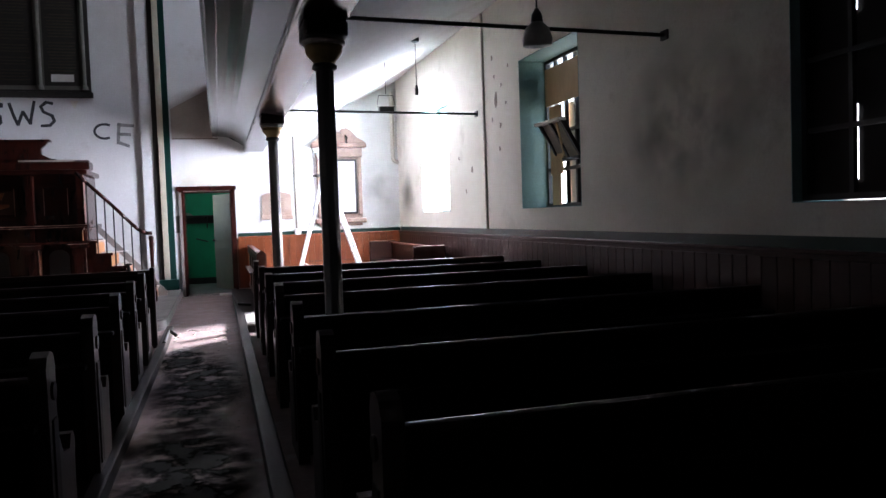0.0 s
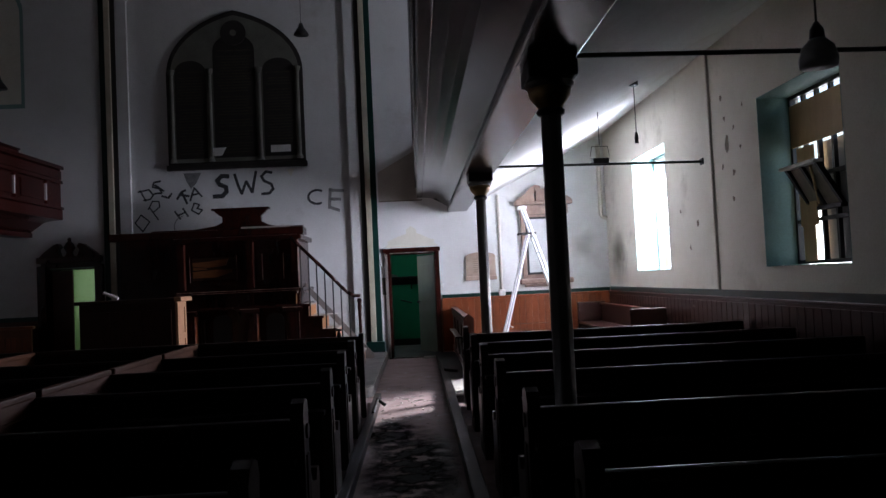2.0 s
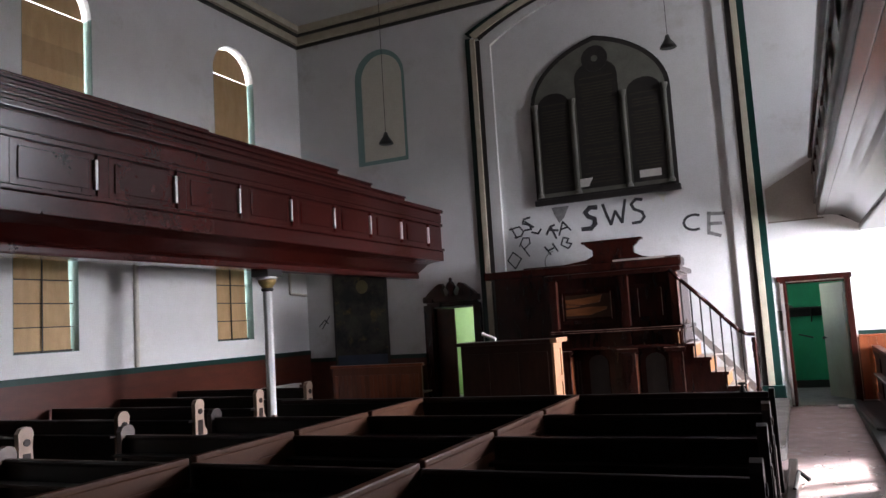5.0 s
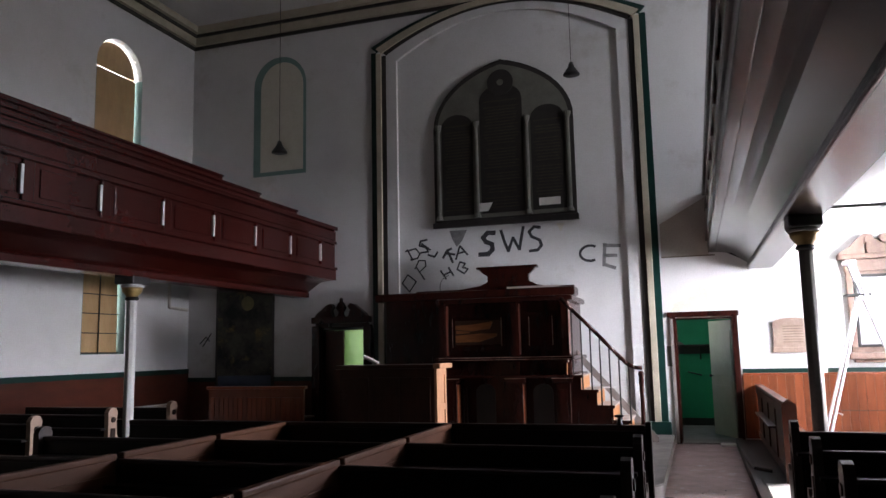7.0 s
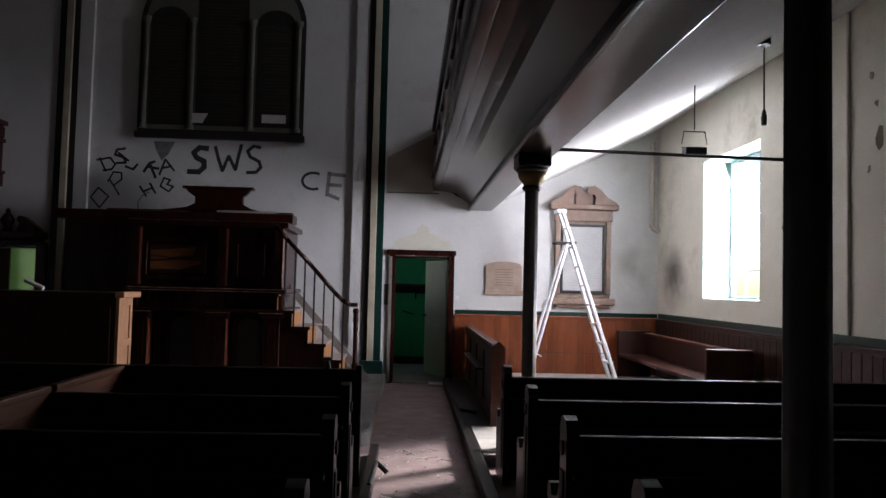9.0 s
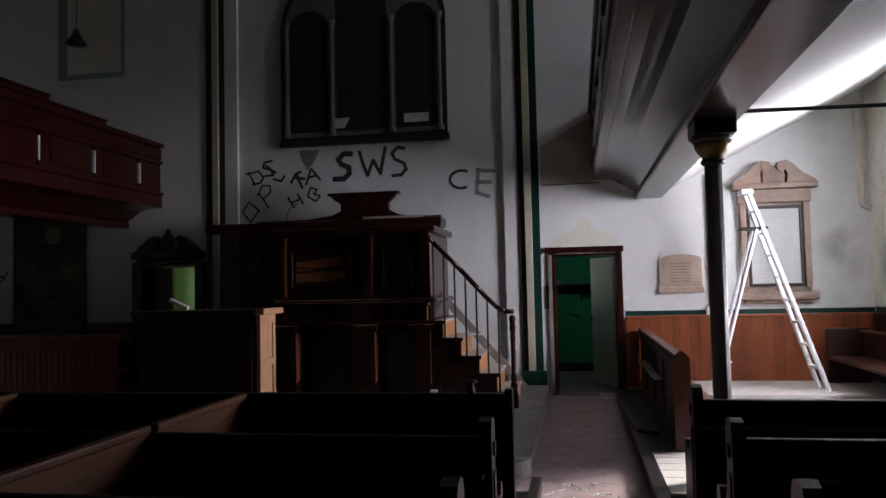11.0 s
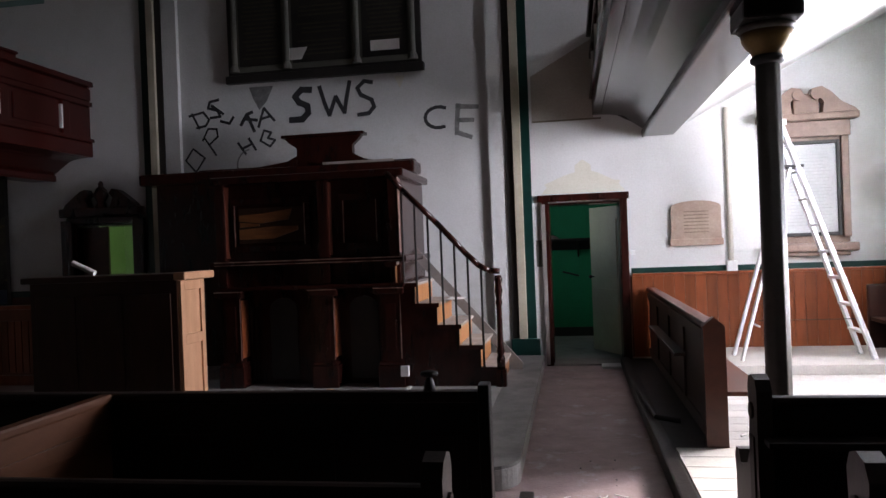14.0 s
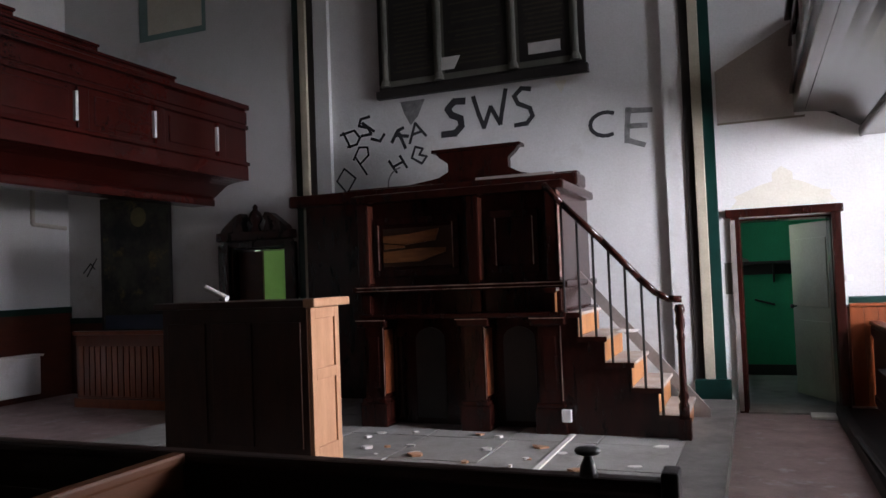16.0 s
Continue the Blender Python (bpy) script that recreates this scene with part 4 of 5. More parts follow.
tagged(part("jamb_wear", bx(0.752, 0.8, FY - 0.038, FY - 0.034, 0.02, 1.95), M_GREYWOOD), "peeled pale paint on the door jamb", "peeling paint")
struct("threshold", bx(0.83, 1.69, FY - 0.03, FY + 0.45, 0.0, 0.02, bevel=0.004), M_GREYWOOD, "worn grey door threshold", "threshold")

dl = new("open_door")
tagged(dl, "dirty cream painted door standing open in the vestry", "door")
dl.matrix_basis = pose(1.74, 13.47, 0.01, 0, 0, 117)
for nm, a in (("leaf", (0, 0.82, -0.02, 0.02, 0.02, 1.92)), ("panel", (0.12, 0.7, 0.02, 0.028, 0.2, 0.85)), ("panel", (0.12, 0.7, 0.02, 0.028, 1.0, 1.75))):
    o = part(nm, bx(*a, bevel=0.004), M_DOORC)
    o.parent = dl
kn = part("knob", lathe(bmesh.new(), [(0.01, 0), (0.012, 0.03), (0.026, 0.045), (0.022, 0.065), (0.005, 0.07)], 0, 0, 12), M_IRON, smooth=True)
kn.parent = dl
kn.matrix_basis = pose(0.75, 0.02, 1.0, -90, 0, 0)
sh = thing("coat_shelf", 0.9, 15.6, 1.5, "black wooden shelf with clutter on the green wall", "shelf")
part("board", bx(0.25, 2.2, 15.6, 15.9, 1.5, 1.54, bevel=0.004), M_BLACK, sh)
part("rail", bx(0.25, 2.2, 15.87, 15.9, 1.36, 1.5), M_BLACK, sh)
for xx in (0.5, 1.2, 2.0):
    part("bracket", pr([(15.9, 1.5), (15.65, 1.5), (15.9, 1.25)], "x", xx - 0.012, xx + 0.012), M_BLACK, sh)
tagged(part("rag", lathe(bmesh.new(), [(0.16, 1.54), (0.14, 1.57), (0.07, 1.6), (0.02, 1.605)], 0.75, 15.74, 9), M_GREYWOOD), "crumpled grey cloth on the shelf", "cloth")
tagged(part("wall_hook", tb((0.95, 15.88, 1.02), (1.2, 15.84, 0.95), 0.014, 8), M_IRON), "bent black metal bracket on the green wall", "bracket")
tagged(part("paper_notice", bx(0.68, 0.76, FY - 0.004, FY, 1.2, 1.52), M_FRAMEGREY), "small dark torn notice on the wall", "notice")
tagged(part("light_switch", bx(1.78, 1.84, FY - 0.02, FY, 1.3, 1.36, bevel=0.004), M_WHITE), "white switch beside the door", "switch")
tagged(part("rubble_slab", bx(1.4, 1.62, 12.7, 12.95, 0.0, 0.03, bevel=0.006), M_PAPER), "pale board lying by the doorway", "debris")
gp = [(0.76, 2.07), (1.76, 2.07), (1.68, 2.16), (1.7, 2.2), (1.62, 2.21), (1.45, 2.3), (1.36, 2.33), (1.36, 2.4), (1.26, 2.47), (1.17, 2.4), (1.17, 2.32), (1.05, 2.29), (0.86, 2.21), (0.8, 2.19), (0.83, 2.15)]
struct("pediment_ghost", pr(gp, "y", FY - 0.003, FY), M_FRAYED, "yellowed outline of a removed pediment above the door", "plaster mark")
struct("trim_wall_line", bx(0.68, 1.5, FY - 0.012, FY, 2.94, 2.96), M_CHIP, "thin raised brown line across the plaster", "moulding")
# shadow cast by the gallery front, painted as a brown wall patch
struct("gallery_shadow_patch", pr([(0.68, 2.96), (1.41, 2.96), (1.41, 3.9), (0.68, 3.5)], "y", FY - 0.003, FY), mat("gallery_shadow_brown", (0.42, 0.38, 0.33), 0.9, (0.35, 0.31, 0.27), 1.5, 40, 0.1), "brown painted shadow of the gallery end on the wall", "plaster mark")

# left doorcase with broken pediment
dc = thing("doorcase", -5.02, FY - 0.05, 0, "carved dark wooden doorcase with broken pediment", "doorcase")
part("pilaster", bx(-5.62, -5.46, FY - 0.1, FY - 0.036, 0, 2.02, bevel=0.01), M_PULPIT, dc)
part("pilaster", bx(-4.58, -4.42, FY - 0.1, FY - 0.036, 0, 2.02, bevel=0.01), M_PULPIT, dc)
part("entablature", bx(-5.6, -4.44, FY - 0.16, FY - 0.001, 2.062, 2.18, bevel=0.02), M_PULPIT, dc)
for s in (-1, 1):
    part("pediment_half", pr([(-5.02 + s * a, z) for a, z in ((0.52, 2.18), (0.49, 2.23), (0.27, 2.4), (0.19, 2.42), (0.15, 2.36), (0.2, 2.3), (0.16, 2.18))], "y", FY - 0.14, FY - 0.002), M_PULPIT, dc)
part("urn", lathe(bmesh.new(), [(0.08, 2.18), (0.05, 2.25), (0.1, 2.34), (0.07, 2.42), (0.03, 2.46), (0.035, 2.5), (0.01, 2.53)], -5.02, FY - 0.08, 14), M_PULPIT, dc, smooth=True)
part("half_door", bx(-5.44, -5.06, FY + 0.1, FY + 0.14, 0.02, 1.93, bevel=0.004), M_DADOD, dc, "half-open brown door leaf")

pic = thing("painting", -7.08, FY - 0.04, 1.1, "large darkened oil painting leaning on the wall", "painting")
part("canvas", bx(-7.68, -6.48, FY - 0.05, FY - 0.04, 0.92, 2.74), M_DARKPIC, pic)
for q in ((-7.72, -6.44, 2.74, 2.8), (-7.72, -6.44, 0.86, 0.92), (-7.72, -7.68, 0.92, 2.74), (-6.48, -6.44, 0.92, 2.74)):
    part("frame_bar", bx(q[0], q[1], FY - 0.06, FY - 0.037, q[2], q[3], bevel=0.006), M_BLACK, pic)

part("lower_band", bx(-7.66, -6.5, FY - 0.053, FY - 0.05, 0.93, 1.13), mat("dull_blue_paint", (0.03, 0.05, 0.09), 0.5, (0.015, 0.025, 0.05), 4, 40, 0.05), pic, "dull blue strip along the foot of the painting")
part("pale_disc", tb((-7.02, FY - 0.053, 2.5), (-7.02, FY - 0.05, 2.5), 0.14, 24), mat("dull_yellow_paint", (0.16, 0.14, 0.05), 0.5, (0.07, 0.06, 0.025), 6, 40, 0.05), pic, "dull yellow disc")

# blind arched niches high on the front wall
for s in (-1, 1):
    cxn = CX + s * 4.5
    if s > 0:
        continue
    nb = bmesh.new()
    pts = [(cxn - 0.58, 4.98), (cxn + 0.58, 4.98)] + [(cxn + 0.58 * math.cos(a), 6.8 + 0.58 * math.sin(a)) for a in [math.pi * k / 14 for k in range(15)]]
    prism(nb, pts, "y", FY - 0.006, FY)
    n1 = struct("window_blind", nb, M_TEAL, "shallow blind arched window edged in pale teal", "blind window")
    pts = [(cxn - 0.42, 5.06), (cxn + 0.52, 5.06)] + [(cxn + 0.05 + 0.47 * math.cos(a), 6.76 + 0.5 * math.sin(a)) for a in [math.pi * k / 14 for k in range(15)]]
    part("plaster_face", pr(pts, "y", FY - 0.012, FY - 0.006), M_FRAYED, n1)

# ---- commandment board ----
T = thing("text_board", CX, 13.0, 3.7, "pointed dark text board with three columns of faded gilt lettering", "text board")
TY = FY + RD
bl, br, b0, bs, ba = -3.16, -0.61, 3.71, 5.48, 6.66


def gothic(inset):
    l, r, z0 = bl + inset, br - inset, b0 + inset
    w = (r - l) / 2
    o = [(l, z0), (r, z0), (r, bs)]
    h = ba - inset * 1.2 - bs
    kk = 0.5
    top = math.acos(kk / (1 + kk))
    for k in range(1, 12):
        a = top * k / 12
        o.append((CX - w * kk + w * (1 + kk) * math.cos(a), bs + h * math.sin(a) / math.sin(top)))
    o.append((CX, bs + h))
    o += [(2 * CX - x, z) for x, z in reversed(o[3:-1])]
    o.append((l, bs))
    return o


part("outer_frame", pr(gothic(0.0), "y", TY - 0.05, TY), M_BLACK, T)
part("field", pr(gothic(0.08), "y", TY - 0.056, TY - 0.05), M_FRAMEGREY, T)
part("sill", bx(bl - 0.03, br + 0.03, TY - 0.09, TY, b0 - 0.06, b0 + 0.04, bevel=0.01), M_BLACK, T)
for xa, xb, zt in ((-3.0, -2.42, 5.5), (-2.28, -1.5, 5.9), (-1.36, -0.77, 5.5)):
    w = (xb - xa) / 2
    c = (xa + xb) / 2
    pan = part("text_panel", pr([(xa, 3.86), (xb, 3.86), (xb, zt)] + [(c + w * math.cos(math.pi * k / 10), zt + w * 0.75 * math.sin(math.pi * k / 10)) for k in range(1, 10)] + [(xa, zt)], "y", TY - 0.064, TY - 0.056), M_BOARDTXT, T)
    z = 3.95
    while z < zt:
        ln = random.uniform(0.7, 0.97)
        if random.random() > 0.12:
            part("text_line", bx(c - w * 0.88 * ln, c + w * 0.88 * ln, TY - 0.0665, TY - 0.064, z, z + 0.022), M_OLDGOLD, pan)
        z += 0.055
for xx in (-3.06, -2.35, -1.43, -0.71):
    col = part("colonnette", tb((xx, TY - 0.075, 3.84), (xx, TY - 0.075, 5.5), 0.036, 12), M_FRAMEGREY, T, smooth=False)
    part("cap", lathe(bmesh.new(), [(0.036, 5.42), (0.065, 5.5), (0.07, 5.54)], xx, TY - 0.075, 10), M_FRAMEGREY, col)
    part("foot", lathe(bmesh.new(), [(0.065, 3.79), (0.06, 3.83), (0.036, 3.88)], xx, TY - 0.075, 10), M_FRAMEGREY, col)
part("roundel", tb((CX, TY - 0.075, 6.22), (CX, TY - 0.055, 6.22), 0.24, 22), M_BLACK, T, "dark round panel with a small pale boss")
part("boss", tb((CX, TY - 0.082, 6.22), (CX, TY - 0.074, 6.22), 0.06, 14), M_FRAMEGREY, T)
part("bare_patch", bx(-1.25, -0.88, TY - 0.072, TY - 0.066, 3.93, 4.06), M_PAPER, T, "bare white patch")
part("bare_patch", pr([(-2.36, 3.9), (-2.16, 3.9), (-2.08, 4.05), (-2.34, 4.05)], "y", TY - 0.072, TY - 0.066), M_PAPER, T, "bare white patch")
struct("plaster_drip", pr([(-2.95, 3.65), (-2.62, 3.65), (-2.72, 3.45), (-2.82, 3.35), (-2.9, 3.5)], "y", TY - 0.003, TY), M_SPRAYF, "grey stain running down the plaster", "stain")
struct("plaster_drip", pr([(-1.02, 3.65), (-0.88, 3.65), (-0.95, 3.5)], "y", TY - 0.003, TY), M_FRAYED, "yellow stain running down the plaster", "stain")

T.matrix_basis = pose(CX - 0.04, 13.0, 3.745)

# ---- graffiti ----


def strokes(name, lines, m, label, width=0.06, yf=TY):
    g = bmesh.new()
    k = 0
    for ln in lines:
        for (xa, za), (xb, zb) in zip(ln, ln[1:]):
            d = Vector((xb - xa, zb - za))
            if d.length < 1e-5:
                continue
            n = Vector((-d.y, d.x)).normalized() * width / 2
            e = d.normalized() * width * 0.25
            k += 1
            y = yf - 0.002 - 0.0004 * k
            vs = [g.verts.new((xa - e.x + n.x, y, za - e.y + n.y)), g.verts.new((xa - e.x - n.x, y, za - e.y - n.y)), g.verts.new((xb + e.x - n.x * 0.9, y, zb + e.y - n.y * 0.9)), g.verts.new((xb + e.x + n.x * 0.9, y, zb + e.y + n.y * 0.9))]
            g.faces.new(vs)
    bmesh.ops.recalc_face_normals(g, faces=g.faces)
    return tagged(part(name, g, m), label, "graffiti")


def curve(cx, cz, rx, rz, a0, a1, n=9):
    return [(cx + rx * math.cos(radians(a0 + (a1 - a0) * i / n)), cz + rz * math.sin(radians(a0 + (a1 - a0) * i / n))) for i in range(n + 1)]


strokes("graffiti_lettering", [[(-2.12, 3.56), (-2.24, 3.57), (-2.33, 3.49), (-2.28, 3.41), (-2.17, 3.36), (-2.16, 3.27), (-2.24, 3.19), (-2.4, 3.19)]], M_SPRAY, "large thick black sprayed letter S on white plaster", 0.085)
strokes("graffiti_lettering", [[(-2.0, 3.59), (-1.94, 3.38), (-1.88, 3.22), (-1.79, 3.45), (-1.68, 3.24), (-1.65, 3.4), (-1.6, 3.63)]], M_SPRAY, "large black sprayed letter W on white plaster", 0.055)
strokes("graffiti_lettering", [[(-1.31, 3.6), (-1.41, 3.62), (-1.5, 3.54), (-1.46, 3.45), (-1.32, 3.38), (-1.29, 3.29), (-1.36, 3.21), (-1.5, 3.2)]], M_SPRAY, "large black sprayed letter S on white plaster", 0.055)
strokes("graffiti_lettering", [curve(-0.47, 3.1, 0.17, 0.13, 60, 295, 12)], M_SPRAY, "black sprayed letter C on white plaster", 0.045)
strokes("graffiti_lettering", [[(-0.22, 3.24), (-0.24, 3.05), (-0.25, 2.88)], [(-0.24, 3.22), (0.02, 3.2)], [(-0.23, 3.05), (-0.04, 3.04)], [(-0.25, 2.9), (-0.07, 2.83)]], M_SPRAYF, "fading black sprayed letter E on white plaster", 0.06)
strokes("graffiti_lettering", [[(-3.76, 3.36), (-3.66, 3.16)], [(-3.8, 3.33), (-3.6, 3.37), (-3.52, 3.27), (-3.57, 3.19), (-3.7, 3.17)]], M_SPRAY, "small black sprayed letter D on white plaster", 0.032)
strokes("graffiti_lettering", [[(-3.38, 3.52), (-3.5, 3.5), (-3.53, 3.42), (-3.4, 3.38), (-3.36, 3.3), (-3.5, 3.29)], [(-3.48, 3.45), (-3.32, 3.33)], [(-3.36, 3.24), (-3.24, 3.2), (-3.18, 3.28)]], M_SPRAY, "small black sprayed letter scribbled over on plaster", 0.038)
strokes("graffiti_lettering", [[(-3.44, 2.8), (-3.6, 3.04)], [(-3.62, 3.0), (-3.54, 3.15), (-3.42, 3.14), (-3.41, 3.04), (-3.53, 2.94)]], M_SPRAY, "thin black sprayed letter P on white plaster", 0.026)
strokes("graffiti_lettering", [[(-3.76, 2.9), (-3.6, 2.77), (-3.73, 2.59), (-3.87, 2.75), (-3.76, 2.9)]], M_SPRAY, "thin black sprayed square letter O on white plaster", 0.026)
strokes("graffiti_lettering", [[(-3.08, 3.17), (-3.0, 3.3), (-2.92, 3.33)], [(-3.04, 3.25), (-2.86, 3.22)], [(-2.98, 3.27), (-2.9, 3.08)]], M_SPRAY, "thick black sprayed letter T on white plaster", 0.045)
strokes("graffiti_lettering", [[(-2.84, 3.13), (-2.76, 3.37), (-2.62, 3.2)], [(-2.81, 3.23), (-2.68, 3.26)]], M_SPRAY, "small black sprayed letter A on white plaster", 0.036)
strokes("graffiti_lettering", [[(-3.13, 2.94), (-3.03, 2.79)], [(-2.98, 2.99), (-2.89, 2.84)], [(-3.08, 2.86), (-2.93, 2.92)]], M_SPRAY, "small black sprayed letter H on white plaster", 0.034)
strokes("graffiti_lettering", [[(-2.82, 2.95), (-2.77, 3.08), (-2.67, 3.05), (-2.72, 2.98), (-2.62, 2.95), (-2.69, 2.87), (-2.82, 2.95)]], M_SPRAY, "small black sprayed letter B on white plaster", 0.03)
strokes("graffiti_scrawl", [curve(-2.95, 2.65, 0.2, 0.2, 100, 235, 8)], M_SPRAYF, "faint grey sprayed curve on white plaster", 0.02)
strokes("graffiti_scrawl", [[(-8.12, 1.75), (-7.98, 1.88), (-7.9, 1.8)], [(-8.05, 1.7), (-7.86, 1.95)]], M_SPRAY, "small black scrawl on white plaster", 0.025, FY)

# ---- monument, plaque ----
m = thing("wall_monument", 3.72, FY - 0.1, 1.1, "brown marble wall monument with broken scroll pediment and grey tablet", "monument")
X0, X1 = 3.28, 4.16
part("tablet", bx(X0 + 0.13, X1 - 0.13, FY - 0.05, FY - 0.03, 1.42, 2.42), M_TABLET, m, "grey marble tablet with incised lines")
for i in range(22):
    w = random.uniform(0.18, 0.27)
    part("inscription_line", bx(3.72 - w, 3.72 + w, FY - 0.052, FY - 0.05, 1.5 + i * 0.038, 1.508 + i * 0.038), M_INCISED, m)
for q in ((X0 + 0.09, X0 + 0.13, 1.38, 2.46), (X1 - 0.13, X1 - 0.09, 1.38, 2.46), (X0 + 0.13, X1 - 0.13, 2.42, 2.46), (X0 + 0.13, X1 - 0.13, 1.38, 1.42)):
    part("tablet_edge", bx(q[0], q[1], FY - 0.07, FY - 0.02, q[2], q[3], bevel=0.008), M_BLACK, m)
part("backing", bx(X0, X1, FY - 0.03, FY, 1.3, 2.6, bevel=0.006), M_MARBLE, m)
for xa in (X0, X1 - 0.08):
    part("pilaster", bx(xa, xa + 0.08, FY - 0.09, FY - 0.03, 1.36, 2.5, bevel=0.012), M_MARBLE, m)
part("frieze", bx(X0 - 0.02, X1 + 0.02, FY - 0.1, FY - 0.03, 2.5, 2.68, bevel=0.012), M_MARBLE, m)
part("cornice", bx(X0 - 0.1, X1 + 0.1, FY - 0.18, FY - 0.001, 2.68, 2.76, bevel=0.025), M_MARBLE, m)
part("sill", bx(X0 - 0.06, X1 + 0.06, FY - 0.16, FY - 0.001, 1.2, 1.3, bevel=0.03), M_MARBLE, m)
part("apron", bx(X0 + 0.02, X1 - 0.02, FY - 0.1, FY - 0.001, 1.152, 1.2, bevel=0.015), M_MARBLE, m)
part("pediment_core", bx(3.58, 3.86, FY - 0.1, FY - 0.002, 2.76, 2.99, bevel=0.02), M_MARBLE, m)
for s in (-1, 1):
    o = [(3.72 + s * a, z) for a, z in ((0.54, 2.76), (0.5, 2.8), (0.36, 2.88), (0.25, 3.0), (0.16, 3.06), (0.06, 3.04), (0.03, 2.97), (0.08, 2.92), (0.13, 2.95), (0.18, 2.88), (0.16, 2.76))]
    part("scroll", pr(o, "y", FY - 0.14, FY - 0.01), M_MARBLE, m)
    part("volute", tb((3.72 + s * 0.1, FY - 0.16, 2.97), (3.72 + s * 0.1, FY - 0.14, 2.97), 0.06, 16), M_MARBLE, m)
m.matrix_basis = pose(3.77, FY - 0.1, 1.17)
pq = thing("wall_plaque", 2.5, FY, 1.36, "buff stone memorial plaque with a curved top", "plaque")
part("slab", pr([(2.22, 1.36), (2.78, 1.36), (2.78, 1.8)] + [(2.5 + 0.28 * math.cos(a), 1.8 + 0.075 * math.sin(a)) for a in [math.pi * k / 10 for k in range(1, 10)]] + [(2.22, 1.8)], "y", FY - 0.04, FY), M_PLAQUE, pq)
part("raised_panel", pr([(2.27, 1.47), (2.73, 1.47), (2.73, 1.77)] + [(2.5 + 0.23 * math.cos(a), 1.77 + 0.06 * math.sin(a)) for a in [math.pi * k / 10 for k in range(1, 10)]] + [(2.27, 1.77)], "y", FY - 0.05, FY - 0.04), M_PLAQUE, pq)
part("foot", bx(2.2, 2.8, FY - 0.055, FY - 0.001, 1.35, 1.43, bevel=0.01), M_PLAQUE, pq)
for i in range(7):
    part("inscription_line", bx(2.36, 2.64, FY - 0.052, FY - 0.05, 1.5 + i * 0.04, 1.514 + i * 0.04), M_LETTER, pq)
pq.matrix_basis = pose(2.54, FY, 1.4)
for x, z0, z1 in ((2.92, 1.2, 2.98),):
    pp = thing("conduit", x, FY, z0, "cream painted electrical conduit on the wall", "conduit")
    part("tube", tb((x, FY - 0.015, z0), (x, FY - 0.015, z1), 0.03, 10), M_PIPE, pp)
    part("junction_box", bx(x - 0.06, x + 0.06, FY - 0.06, FY - 0.001, 1.08, 1.2, bevel=0.01), M_WHITE, pp, "white junction box")
dp = thing("corner_pipe", 4.85, FY - 0.07, 2.5, "cream painted pipe in the corner", "pipe")
part("tube", tb((4.86, FY - 0.07, 2.5), (4.86, FY - 0.07, 3.85), 0.04, 12), M_PIPE, dp)
part("elbow", tb((4.86, FY - 0.07, 2.5), (4.97, FY - 0.07, 2.44), 0.04, 12), M_PIPE, dp)
dp = thing("wall_pipe", RX, 7.73, 1.16, "thin cream pipe up the side wall", "pipe")
part("tube", tb((RX - 0.02, 7.73, 1.16), (RX - 0.02, 7.73, 4.06), 0.018, 10), M_PIPE, dp)

# ---- step ladder ----
ld = thing("step_ladder", 3.6, 12.2, 0.2, "open aluminium step ladder", "ladder")
ltop, lfr, lrr = (3.24, 2.66), (4.05, 0.2), (2.78, 0.2)
for yy in (11.9, 12.3):
    ya = 12.1 + (yy - 12.1) * 0.6
    part("front_stile", tb((ltop[0], ya, ltop[1]), (lfr[0], yy, lfr[1]), 0.03, 6), M_ALU, ld)
    part("rear_stile", tb((ltop[0] + 0.1, ya, 2.2), (lrr[0], yy, lrr[1]), 0.022, 6), M_ALU, ld)
for i in range(8):
    k = (i + 1) / 9
    x, z = ltop[0] + (lfr[0] - ltop[0]) * k, ltop[1] + (lfr[1] - ltop[1]) * k
    h = 0.12 + 0.08 * k
    part("rung", bx(x - 0.04, x + 0.04, 12.1 - h, 12.1 + h, z - 0.012, z + 0.012, bevel=0.003), M_ALU, ld)
part("top_cap", bx(3.17, 3.31, 11.96, 12.24, 2.6, 2.66, bevel=0.012), M_ALU, ld)
part("platform_step", bx(3.16, 3.46, 11.95, 12.25, 2.16, 2.19, bevel=0.004), M_IRON, ld)
part("cross_brace", tb((2.96, 11.9, 0.55), (2.96, 12.3, 0.55), 0.012, 6), M_ALU, ld)
part("stay_cord", tb((2.98, 12.0, 0.6), (3.92, 12.0, 0.6), 0.004, 6), M_IRON, ld)

# ---- hanging lamps, tie rods ----
for y in (3.39, 8.07, -1.8):
    tr = thing("tie_rod", 3.6, y, 2.7, "thin dark iron tie rod across the aisle", "tie rod", "tie rods")
    part("rod", tb((2.3, y, 2.8), (RX, y, 2.76), 0.016, 10), M_IRON, tr)
    part("wall_plate", bx(RX - 0.02, RX - 0.001, y - 0.05, y + 0.05, 2.72, 2.8, bevel=0.006), M_IRON, tr)


def slope_z(x):
    return 2.76 + (x - 2.32) * (4.08 - 2.76) / (RX - 2.32)


pl = thing("pendant_lamp", 3.5, 2.6, 2.45, "hanging lamp with a dusty bell-shaped glass shade", "pendant lamp")
part("cord", tb((3.5, 2.6, 2.66), (3.5, 2.6, slope_z(3.5) + 0.02), 0.006, 6), M_IRON, pl)
part("gallery_cap", lathe(bmesh.new(), [(0.04, 2.6), (0.035, 2.66), (0.012, 2.7)], 3.5, 2.6, 14), M_IRON, pl, smooth=True)
